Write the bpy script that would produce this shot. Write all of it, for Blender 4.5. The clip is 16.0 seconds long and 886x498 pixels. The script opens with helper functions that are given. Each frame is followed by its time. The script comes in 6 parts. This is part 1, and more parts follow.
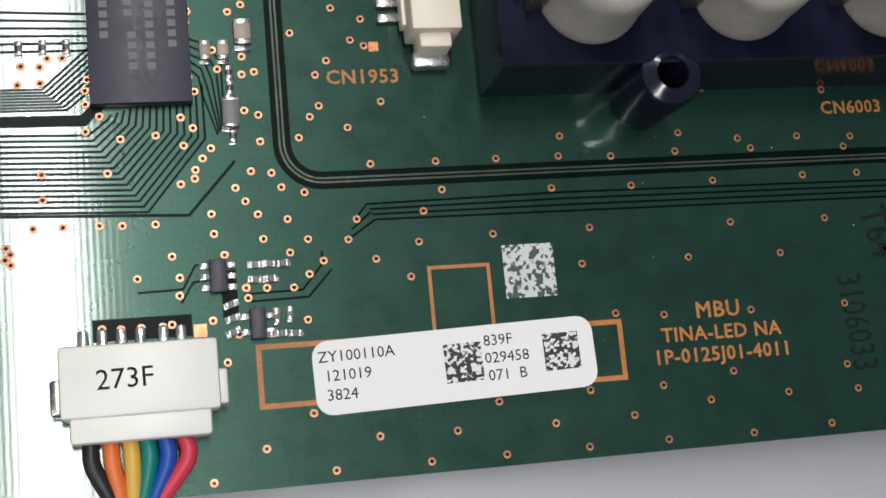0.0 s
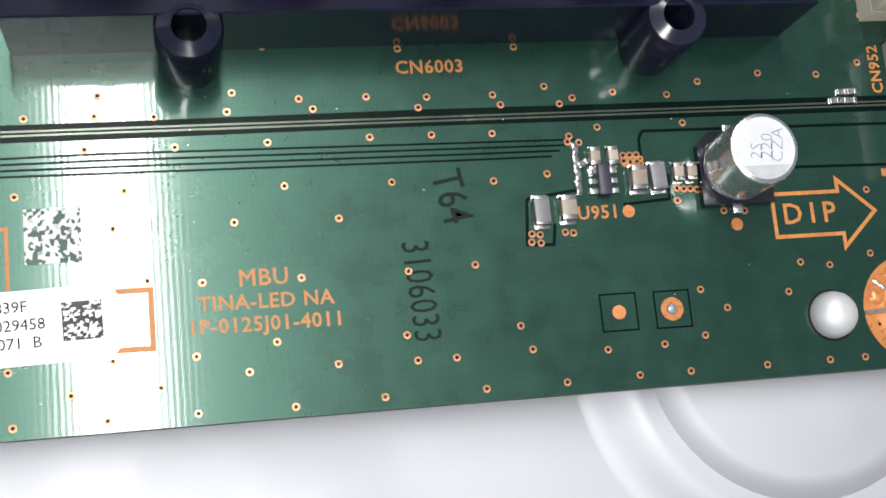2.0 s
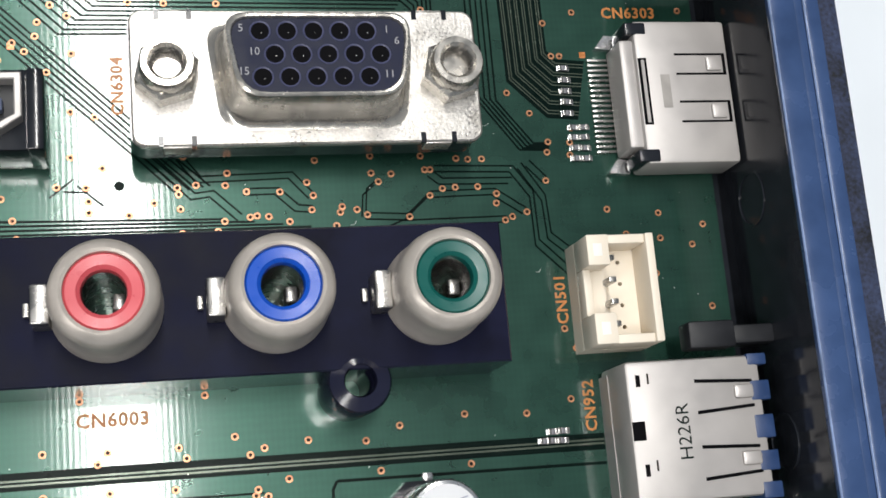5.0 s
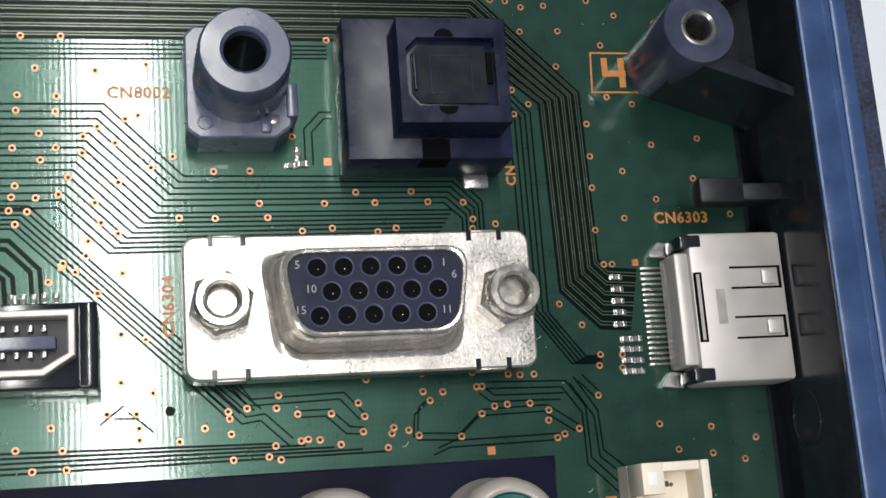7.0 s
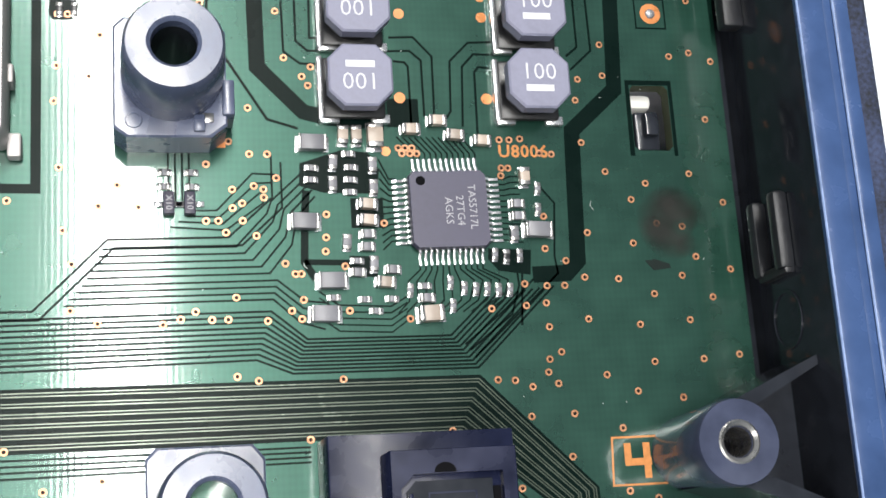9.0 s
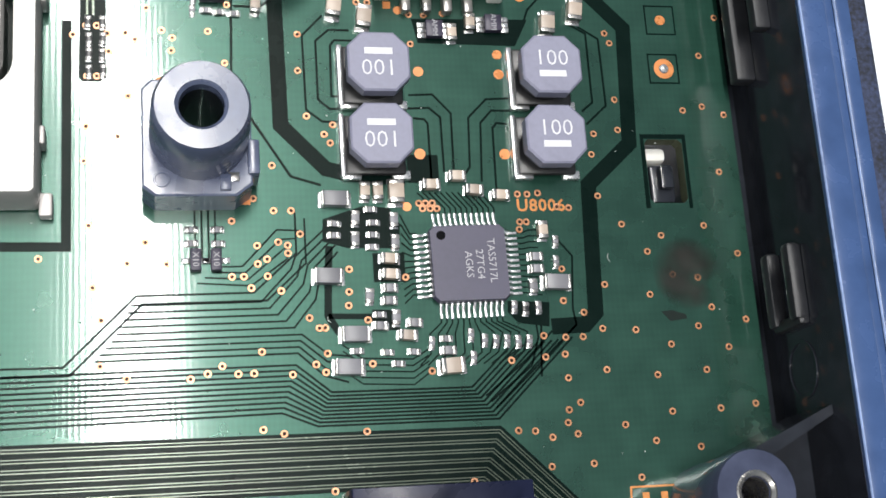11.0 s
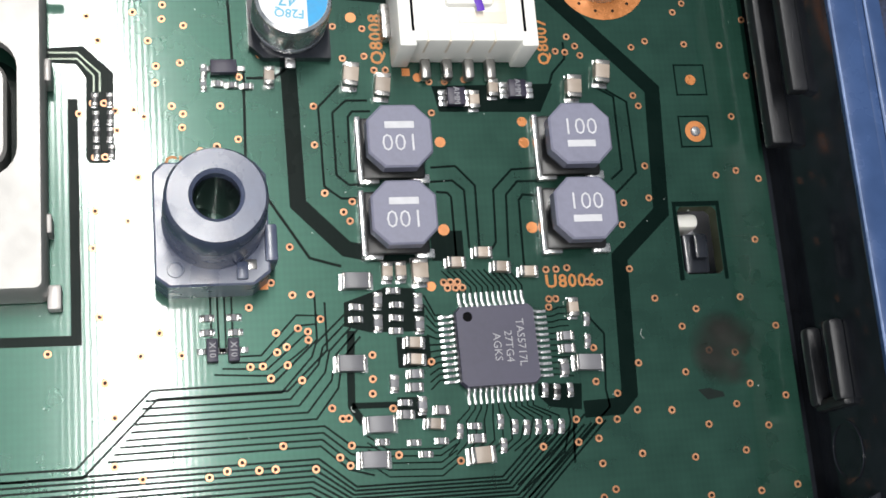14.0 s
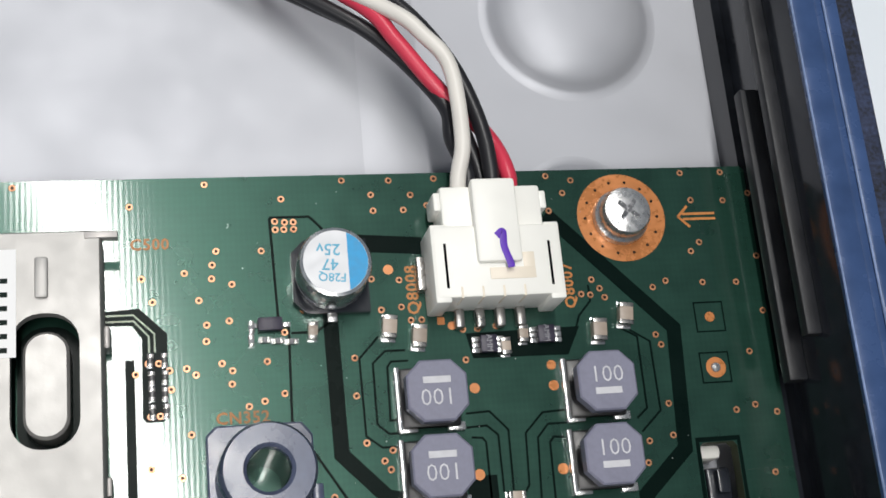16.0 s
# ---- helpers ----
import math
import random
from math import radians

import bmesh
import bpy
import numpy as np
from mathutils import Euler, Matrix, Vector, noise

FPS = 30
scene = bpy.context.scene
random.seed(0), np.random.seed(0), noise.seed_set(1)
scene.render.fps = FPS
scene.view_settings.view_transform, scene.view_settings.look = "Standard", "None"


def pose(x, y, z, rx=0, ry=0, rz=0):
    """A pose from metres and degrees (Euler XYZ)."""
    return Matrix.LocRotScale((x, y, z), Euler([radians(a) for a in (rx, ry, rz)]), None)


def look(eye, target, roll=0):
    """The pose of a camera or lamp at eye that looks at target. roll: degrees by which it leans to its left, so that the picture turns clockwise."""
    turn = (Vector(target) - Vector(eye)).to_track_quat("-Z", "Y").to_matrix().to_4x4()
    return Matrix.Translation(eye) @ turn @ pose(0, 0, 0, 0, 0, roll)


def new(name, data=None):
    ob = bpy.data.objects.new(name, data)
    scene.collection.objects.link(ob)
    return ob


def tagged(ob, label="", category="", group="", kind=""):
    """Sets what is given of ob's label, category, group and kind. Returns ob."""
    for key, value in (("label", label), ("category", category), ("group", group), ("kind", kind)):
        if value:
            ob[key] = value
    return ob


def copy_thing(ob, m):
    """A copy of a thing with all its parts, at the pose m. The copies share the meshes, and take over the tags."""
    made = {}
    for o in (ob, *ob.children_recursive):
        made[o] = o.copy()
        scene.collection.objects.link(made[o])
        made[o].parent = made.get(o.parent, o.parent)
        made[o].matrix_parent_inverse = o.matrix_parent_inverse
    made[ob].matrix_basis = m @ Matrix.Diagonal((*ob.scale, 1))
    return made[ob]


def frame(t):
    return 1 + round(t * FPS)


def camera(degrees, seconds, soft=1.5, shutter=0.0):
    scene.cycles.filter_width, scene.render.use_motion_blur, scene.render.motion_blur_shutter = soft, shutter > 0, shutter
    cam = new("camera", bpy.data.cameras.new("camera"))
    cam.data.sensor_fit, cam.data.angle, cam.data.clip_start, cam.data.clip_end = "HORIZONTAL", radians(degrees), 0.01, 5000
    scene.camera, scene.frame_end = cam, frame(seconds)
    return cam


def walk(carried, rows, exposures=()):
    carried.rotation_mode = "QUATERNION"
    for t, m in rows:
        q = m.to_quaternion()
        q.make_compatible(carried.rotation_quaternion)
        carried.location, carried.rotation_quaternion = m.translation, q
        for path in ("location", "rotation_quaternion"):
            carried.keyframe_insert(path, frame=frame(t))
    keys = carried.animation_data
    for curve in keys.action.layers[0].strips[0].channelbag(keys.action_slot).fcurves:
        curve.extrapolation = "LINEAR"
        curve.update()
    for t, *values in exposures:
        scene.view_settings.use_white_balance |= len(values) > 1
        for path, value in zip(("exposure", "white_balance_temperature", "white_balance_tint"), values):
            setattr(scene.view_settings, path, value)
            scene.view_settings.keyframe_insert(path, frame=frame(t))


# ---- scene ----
# One millimetre of the bench-top scene.
MM = 0.001

# ---- camera ----
cam = camera(37.54, 16.0, soft=1.6)
ROWS = [
    (0.0, 0.0, 0.0, 101.1, 11.03, -11.88, -5.56),
    (0.5, 8.8, 0.3, 99.3, 11.26, -12.35, -5.60),
    (1.0, 19.6, -2.8, 101.1, 10.37, -10.86, -5.39),
    (1.5, 35.8, -5.1, 105.4, 11.70, -10.74, -5.58),
    (2.0, 38.7, -6.9, 102.6, 11.86, -11.07, -5.64),
    (2.5, 42.9, -3.8, 104.2, 11.20, -10.57, -5.19),
    (3.0, 57.7, -1.2, 104.3, 10.94, -11.50, -5.29),
    (3.5, 69.0, -0.9, 106.8, 11.20, -12.65, -6.32),
    (4.0, 70.1, 2.8, 107.6, 11.71, -12.01, -5.86),
    (4.5, 66.1, 12.5, 108.2, 13.06, -12.15, -5.47),
    (4.7, 65.0, 14.7, 109.2, 13.17, -12.28, -5.30),
    (6.8, 60.9, 34.8, 112.8, 13.25, -12.16, -4.27),
    (7.0, 60.6, 36.5, 112.5, 13.37, -12.24, -4.30),
    (7.5, 57.1, 46.5, 113.0, 13.53, -12.55, -3.96),
    (8.0, 58.7, 52.6, 113.8, 13.28, -11.96, -4.29),
    (8.5, 61.3, 63.9, 113.5, 13.99, -12.04, -4.10),
    (9.0, 64.3, 72.5, 105.6, 13.91, -12.48, -3.79),
    (9.2, 63.3, 73.6, 105.4, 13.43, -11.94, -3.51),
    (11.3, 63.0, 74.0, 108.3, 15.44, -11.89, -4.05),
    (11.5, 62.3, 75.4, 107.6, 14.95, -12.41, -4.01),
    (12.0, 60.3, 82.9, 111.5, 15.95, -11.82, -4.05),
    (12.5, 59.9, 84.1, 113.9, 16.96, -11.29, -4.30),
    (13.0, 61.6, 82.0, 109.8, 15.21, -11.36, -4.53),
    (13.5, 62.6, 83.1, 107.3, 15.00, -11.38, -4.78),
    (14.0, 62.5, 83.3, 105.2, 14.73, -11.50, -4.83),
    (14.5, 62.9, 83.8, 104.9, 14.08, -11.78, -4.99),
    (15.0, 61.1, 84.0, 105.1, 13.95, -11.88, -4.96),
    (15.5, 59.2, 91.9, 110.1, 15.65, -11.74, -5.19),
    (16.0, 59.4, 96.9, 115.2, 17.99, -10.87, -5.51),
]
walk(cam, [(t, pose(x * MM, y * MM, z * MM, rx, ry, rz)) for t, x, y, z, rx, ry, rz in ROWS],
     exposures=((0.0, -0.55), (0.5, -0.28), (1.0, -0.18), (1.5, 0.08), (2.0, 0.25), (2.5, 0.2), (3.5, 0.08), (4.5, -0.05), (7.0, -0.28), (7.5, -0.1), (8.0, 0.4), (8.5, 0.5), (9.2, 0.6),
                (11.5, 0.3), (12.5, -0.06), (13.5, 0.1), (14.5, 0.12), (15.5, -0.06), (16.0, -0.34)))

# ---- light: long workshop tube lamps over the bench, and the pale room around ----
world = bpy.data.worlds.new("room_light")
scene.world = world
world.use_nodes = True
world.node_tree.nodes["Background"].inputs["Color"].default_value = (0.72, 0.85, 1.0, 1)
world.node_tree.nodes["Background"].inputs["Strength"].default_value = 0.20

# two rows of workshop tubes: one overhead, one further off to the side
for x, y, width, watts in ((0.045, 0.55, 0.085, 26.0), (-0.62, -0.58, 0.11, 16.0)):
    lamp = bpy.data.lights.new("tube_light", "AREA")
    lamp.shape, lamp.size, lamp.size_y, lamp.energy = "RECTANGLE", width, 1.7, watts
    lamp.color = (1.0, 0.98, 0.95)
    new("tube_light", lamp).matrix_world = look((x, y, 1.5), (x if x > 0 else 0.06, y + 0.0001, 0.0))


# ---- materials ----
def material(name, colour, rough=0.5, metal=0.0, coat=0.0, spec=0.5, vary=0.15, grain=900.0, bump=0.0, bump_scale=1500.0,
             stain=0.0, stain_colour=(0.02, 0.02, 0.02), island=0.0, rough_vary=0.1):
    m = bpy.data.materials.new(name)
    m.use_nodes = True
    n, l = m.node_tree.nodes, m.node_tree.links
    b = n["Principled BSDF"]
    b.inputs["Metallic"].default_value = metal
    b.inputs["Coat Weight"].default_value = coat
    b.inputs["Coat Roughness"].default_value = 0.12
    b.inputs["Specular IOR Level"].default_value = spec
    co = n.new("ShaderNodeTexCoord")
    fine = n.new("ShaderNodeTexNoise")
    fine.inputs["Scale"].default_value, fine.inputs["Detail"].default_value = grain, 4
    broad = n.new("ShaderNodeTexNoise")
    broad.inputs["Scale"].default_value, broad.inputs["Detail"].default_value = grain / 9, 3
    l.new(co.outputs["Object"], fine.inputs["Vector"]), l.new(co.outputs["Object"], broad.inputs["Vector"])
    both = n.new("ShaderNodeMath")
    both.operation = "ADD"
    l.new(fine.outputs["Fac"], both.inputs[0]), l.new(broad.outputs["Fac"], both.inputs[1])
    ramp = n.new("ShaderNodeMapRange")
    ramp.inputs["From Min"].default_value, ramp.inputs["From Max"].default_value = 0.7, 1.3
    ramp.inputs["To Min"].default_value, ramp.inputs["To Max"].default_value = 1 - vary, 1 + vary
    l.new(both.outputs[0], ramp.inputs["Value"])
    value = ramp.outputs[0]
    if island:
        info, im = n.new("ShaderNodeObjectInfo"), n.new("ShaderNodeMapRange")
        im.inputs["To Min"].default_value, im.inputs["To Max"].default_value = 1 - island, 1 + island
        l.new(info.outputs["Random"], im.inputs["Value"])
        mul = n.new("ShaderNodeMath")
        mul.operation = "MULTIPLY"
        l.new(value, mul.inputs[0]), l.new(im.outputs[0], mul.inputs[1])
        value = mul.outputs[0]
    tone = n.new("ShaderNodeVectorMath")
    tone.operation = "SCALE"
    tone.inputs[0].default_value = colour
    l.new(value, tone.inputs["Scale"])
    out = tone.outputs[0]
    if stain:
        sn, sr, mix = n.new("ShaderNodeTexNoise"), n.new("ShaderNodeMapRange"), n.new("ShaderNodeMix")
        sn.inputs["Scale"].default_value, sn.inputs["Detail"].default_value = grain / 4, 6
        l.new(co.outputs["Object"], sn.inputs["Vector"])
        sr.inputs["From Min"].default_value, sr.inputs["From Max"].default_value = 0.52, 0.68
        sr.inputs["To Max"].default_value = stain
        l.new(sn.outputs["Fac"], sr.inputs["Value"])
        mix.data_type = "RGBA"
        mix.inputs["B"].default_value = (*stain_colour, 1)
        l.new(sr.outputs[0], mix.inputs["Factor"]), l.new(out, mix.inputs["A"])
        out = mix.outputs["Result"]
    l.new(out, b.inputs["Base Color"])
    rr = n.new("ShaderNodeMapRange")
    rr.inputs["From Min"].default_value, rr.inputs["From Max"].default_value = 0.7, 1.3
    rr.inputs["To Min"].default_value, rr.inputs["To Max"].default_value = max(0.02, rough - rough_vary), rough + rough_vary
    l.new(both.outputs[0], rr.inputs["Value"]), l.new(rr.outputs[0], b.inputs["Roughness"])
    if bump:
        bn, bp = n.new("ShaderNodeTexNoise"), n.new("ShaderNodeBump")
        bn.inputs["Scale"].default_value, bn.inputs["Detail"].default_value = bump_scale, 3
        l.new(co.outputs["Object"], bn.inputs["Vector"])
        bp.inputs["Strength"].default_value, bp.inputs["Distance"].default_value = bump, 0.0001
        l.new(bn.outputs["Fac"], bp.inputs["Height"]), l.new(bp.outputs[0], b.inputs["Normal"])
    return m


def mask_material(name, colour, rough, spec=0.9, metal=0.0, coat=0.0):
    """Solder mask over woven glass: fine threads both ways that show in colour, gloss and relief."""
    m = material(name, colour, rough, spec=spec, vary=0.12, grain=400, rough_vary=0.04)
    n, l = m.node_tree.nodes, m.node_tree.links
    b = n["Principled BSDF"]
    b.inputs["Metallic"].default_value, b.inputs["Coat Weight"].default_value, b.inputs["Coat Roughness"].default_value = metal, coat, 0.08
    co = n.new("ShaderNodeTexCoord")
    waves = []
    for axis, scale in (("X", 640), ("Y", 480)):
        w = n.new("ShaderNodeTexWave")
        w.bands_direction = axis
        w.inputs["Scale"].default_value, w.inputs["Distortion"].default_value = scale, 1.3
        w.inputs["Detail"].default_value, w.inputs["Detail Scale"].default_value = 4, 2.5
        l.new(co.outputs["Object"], w.inputs["Vector"])
        waves.append(w)
    mx = n.new("ShaderNodeMath")
    mx.operation = "ADD"
    for i, w in enumerate(waves):
        l.new(w.outputs["Fac"], mx.inputs[i])
    bp = n.new("ShaderNodeBump")
    bp.inputs["Strength"].default_value, bp.inputs["Distance"].default_value = 0.16, 0.000004
    # shading normals lean by place to shift the lamp glare; the mesh stays flat
    place, lean_x, lean_y, lean = n.new("ShaderNodeSeparateXYZ"), n.new("ShaderNodeMapRange"), n.new("ShaderNodeMapRange"), n.new("ShaderNodeMath")
    l.new(co.outputs["Object"], place.inputs[0])
    for node, out, a, z, top in ((lean_x, "X", 0.066, -0.010, 0.058), (lean_y, "Y", 0.112, 0.142, 0.026)):
        node.inputs["From Min"].default_value, node.inputs["From Max"].default_value, node.inputs["To Max"].default_value = a, z, top
        l.new(place.outputs[out], node.inputs["Value"])
    lean.operation = "ADD"
    l.new(lean_x.outputs[0], lean.inputs[0]), l.new(lean_y.outputs[0], lean.inputs[1])
    slope, bent, geo, unit = n.new("ShaderNodeCombineXYZ"), n.new("ShaderNodeVectorMath"), n.new("ShaderNodeNewGeometry"), n.new("ShaderNodeVectorMath")
    unit.operation = "NORMALIZE"
    l.new(lean.outputs[0], slope.inputs["X"]), l.new(slope.outputs[0], bent.inputs[0]), l.new(geo.outputs["Normal"], bent.inputs[1])
    l.new(bent.outputs[0], unit.inputs[0]), l.new(unit.outputs[0], bp.inputs["Normal"])
    l.new(mx.outputs[0], bp.inputs["Height"]), l.new(bp.outputs[0], b.inputs["Normal"]), l.new(bp.outputs[0], b.inputs["Coat Normal"])
    old = b.inputs["Base Color"].links[0].from_socket
    sc, mr = n.new("ShaderNodeVectorMath"), n.new("ShaderNodeMapRange")
    sc.operation = "SCALE"
    mr.inputs["From Max"].default_value = 2.0
    mr.inputs["To Min"].default_value, mr.inputs["To Max"].default_value = 0.95, 1.05
    l.new(mx.outputs[0], mr.inputs["Value"]), l.new(old, sc.inputs[0]), l.new(mr.outputs[0], sc.inputs["Scale"])
    l.new(sc.outputs[0], b.inputs["Base Color"])
    return m


MASK = mask_material("green_solder_mask", (0.0145, 0.054, 0.038), 0.29, 0.3, 0.5, 0.85)
GAP = mask_material("bare_laminate_green", (0.0014, 0.007, 0.0055), 0.30, 0.06)
TRACE = mask_material("masked_copper_trace", (0.075, 0.095, 0.072), 0.25, 0.4, 0.4)
EDGE = material("laminate_edge", (0.05, 0.06, 0.03), 0.7)
COPPER = material("orange_copper_finish", (0.55, 0.205, 0.062), 0.30, metal=0.3, spec=0.7, vary=0.12, grain=1500)
VIARING = material("copper_via_ring", (0.50, 0.235, 0.12), 0.28, metal=0.4, vary=0.15, grain=1500)
PIT = material("dark_cavity", (0.004, 0.004, 0.005), 0.6, spec=0.03)
HOLE = material("via_hole_dark", (0.014, 0.010, 0.007), 0.6, spec=0.1)
SILK = material("orange_legend", (0.46, 0.185, 0.055), 0.4, spec=0.25, vary=0.2, grain=2500, rough_vary=0.05)
INK = material("black_stamp_ink", (0.005, 0.012, 0.010), 0.6, vary=0.3, spec=0.15)
ZINC = material("bright_zinc", (0.66, 0.66, 0.66), 0.30, metal=0.85, vary=0.2, grain=1200, bump=0.7, bump_scale=1500)
OPTBLACK = material("satin_blue_black_plastic", (0.009, 0.012, 0.034), 0.30, spec=0.24, vary=0.4, grain=450, bump=0.05, stain=0.2, stain_colour=(0.028, 0.03, 0.05))
SHELLMETAL = material("pale_drawn_metal", (0.60, 0.57, 0.52), 0.26, metal=0.8, vary=0.2, grain=900, bump=0.12, stain=0.35, stain_colour=(0.36, 0.32, 0.26))
SOLDER = material("bright_solder", (0.60, 0.60, 0.60), 0.22, metal=0.85, vary=0.15, bump=0.4, bump_scale=2500)
TIN = material("tinned_lead", (0.36, 0.35, 0.335), 0.28, metal=0.9, vary=0.12, bump=0.15)
NICKEL = material("nickel_plate", (0.54, 0.52, 0.49), 0.35, metal=0.66, vary=0.35, grain=3500, bump=0.3, bump_scale=4500, stain=0.3, stain_colour=(0.30, 0.27, 0.22))
STAMPED = material("stamped_tin_steel", (0.47, 0.445, 0.43), 0.40, metal=0.32, vary=0.08, grain=400, bump=0.06, stain=0.25, stain_colour=(0.40, 0.38, 0.35))
STEEL = material("galvanised_back_plate", (0.43, 0.44, 0.475), 0.50, metal=0.3, vary=0.03, grain=120, bump=0.06, bump_scale=400)
BLACK = material("black_plastic", (0.015, 0.017, 0.022), 0.15, spec=0.5, vary=0.3, grain=500, bump=0.03, bump_scale=1800, rough_vary=0.05)
CLIPBLACK = material("satin_black_plastic", (0.015, 0.016, 0.019), 0.42, spec=0.3, vary=0.3, grain=500, bump=0.05, bump_scale=1800)
GREYBLACK = material("worn_grey_black_plastic", (0.076, 0.092, 0.150), 0.27, spec=0.7, vary=0.25, grain=500, bump=0.06, bump_scale=3500, stain=0.45, stain_colour=(0.16, 0.165, 0.20))
TUNERTIN = material("dull_tuner_tin", (0.44, 0.43, 0.415), 0.50, metal=0.6, vary=0.08, grain=500, bump=0.3, bump_scale=900)
BOSSBLACK = material("scuffed_blue_black_plastic", (0.045, 0.053, 0.090), 0.20, vary=0.3, grain=400, bump=0.06, stain=0.3, stain_colour=(0.06, 0.065, 0.09))
NAVYBLACK = material("blue_black_plastic", (0.009, 0.010, 0.024), 0.15, spec=0.5, vary=0.3, grain=350, bump=0.015, rough_vary=0.04, stain=0.15, stain_colour=(0.035, 0.038, 0.06))
NAVYMATT = material("matt_blue_black_plastic", (0.006, 0.007, 0.021), 0.42, spec=0.05, vary=0.4, grain=350, bump=0.05, stain=0.5, stain_colour=(0.012, 0.014, 0.034))
BEZEL = material("blue_lacquered_frame", (0.036, 0.070, 0.170), 0.24, vary=0.25, grain=260, bump=0.1, stain=0.3, stain_colour=(0.05, 0.09, 0.2))
RIMEDGE = material("pale_blue_edge_highlight", (0.20, 0.27, 0.45), 0.35, vary=0.3)
FLECK = material("speckled_felt_strip", (0.022, 0.030, 0.062), 0.85, vary=0.9, grain=2600, bump=0.6, bump_scale=2500)
EPOXY = material("chip_epoxy", (0.046, 0.043, 0.074), 0.42, vary=0.08, grain=2500)
MEMEPOXY = material("memory_epoxy", (0.027, 0.023, 0.044), 0.45, vary=0.1, grain=2500)
CHIPINK = material("chip_legend", (0.30, 0.30, 0.32), 0.6)
FERRITE = material("grey_ferrite_top", (0.185, 0.187, 0.255), 0.5, vary=0.1, grain=1800, bump=0.15)
FERRITE_BASE = material("black_ferrite_base", (0.012, 0.012, 0.013), 0.35)
WHITEINK = material("pale_legend", (0.55, 0.55, 0.58), 0.6)
CERAMIC = material("tan_ceramic", (0.34, 0.28, 0.23), 0.4, vary=0.12, island=0.25)
CERGREY = material("grey_ceramic", (0.15, 0.15, 0.165), 0.4, vary=0.1, island=0.2)
RESIST = material("resistor_glaze", (0.02, 0.02, 0.022), 0.3)
WHITE = material("white_nylon", (0.86, 0.85, 0.80), 0.42, vary=0.04, grain=300)
BEIGE = material("cream_nylon", (0.80, 0.72, 0.60), 0.45, vary=0.06, grain=300, stain=0.15, stain_colour=(0.5, 0.42, 0.3))
PAPER = material("white_label_paper", (0.82, 0.82, 0.82), 0.55, vary=0.02)
def speckle_material(name, dark, light, scale, level):
    """Smudged print: small dark blotches on a pale ground."""
    m = material(name, light, 0.55, vary=0.03)
    n, l = m.node_tree.nodes, m.node_tree.links
    co, no, mr, mix = n.new("ShaderNodeTexCoord"), n.new("ShaderNodeTexVoronoi"), n.new("ShaderNodeMapRange"), n.new("ShaderNodeMix")
    no.inputs["Scale"].default_value = scale
    no.distance = "CHEBYCHEV"
    mr.inputs["From Min"].default_value, mr.inputs["From Max"].default_value = level, level + 0.04
    mix.data_type = "RGBA"
    mix.inputs["A"].default_value = (*dark, 1)
    tint = n.new("ShaderNodeSeparateColor")
    l.new(co.outputs["Object"], no.inputs["Vector"]), l.new(no.outputs["Color"], tint.inputs[0]), l.new(tint.outputs[0], mr.inputs["Value"]), l.new(mr.outputs[0], mix.inputs["Factor"])
    b = n["Principled BSDF"]
    l.new(b.inputs["Base Color"].links[0].from_socket, mix.inputs["B"]), l.new(mix.outputs["Result"], b.inputs["Base Color"])
    return m


CODEGREY = speckle_material("pale_printed_patch", (0.03, 0.07, 0.055), (0.60, 0.62, 0.60), 3200, 0.36)
LABELGREY = speckle_material("speckled_black_print", (0.015, 0.015, 0.018), (0.75, 0.75, 0.75), 4200, 0.55)
ALU = material("aluminium_can", (0.72, 0.73, 0.74), 0.25, metal=0.9, vary=0.05)
ALUTOP = material("aluminium_can_top", (0.60, 0.61, 0.63), 0.55, metal=0.35, vary=0.04)
CYAN = material("cyan_mark", (0.02, 0.30, 0.60), 0.5)
CYANINK = material("cyan_ink", (0.10, 0.38, 0.55), 0.5)
SHELLGREY = material("pale_grey_metal_cup", (0.54, 0.49, 0.44), 0.38, metal=0.35, vary=0.15, grain=700, bump=0.4, stain=0.5, stain_colour=(0.35, 0.33, 0.29))
PINK = material("pink_plastic", (0.66, 0.10, 0.12), 0.35, vary=0.05)
BLUE = material("blue_plastic", (0.005, 0.08, 0.50), 0.35, vary=0.05)
TEAL = material("dark_green_plastic", (0.005, 0.10, 0.085), 0.35, vary=0.05)
REDP = material("red_plastic", (0.5, 0.03, 0.03), 0.35)
USBBLUE = material("usb_blue_plastic", (0.018, 0.045, 0.13), 0.4)
PURPLE = material("purple_marker", (0.10, 0.02, 0.42), 0.5)


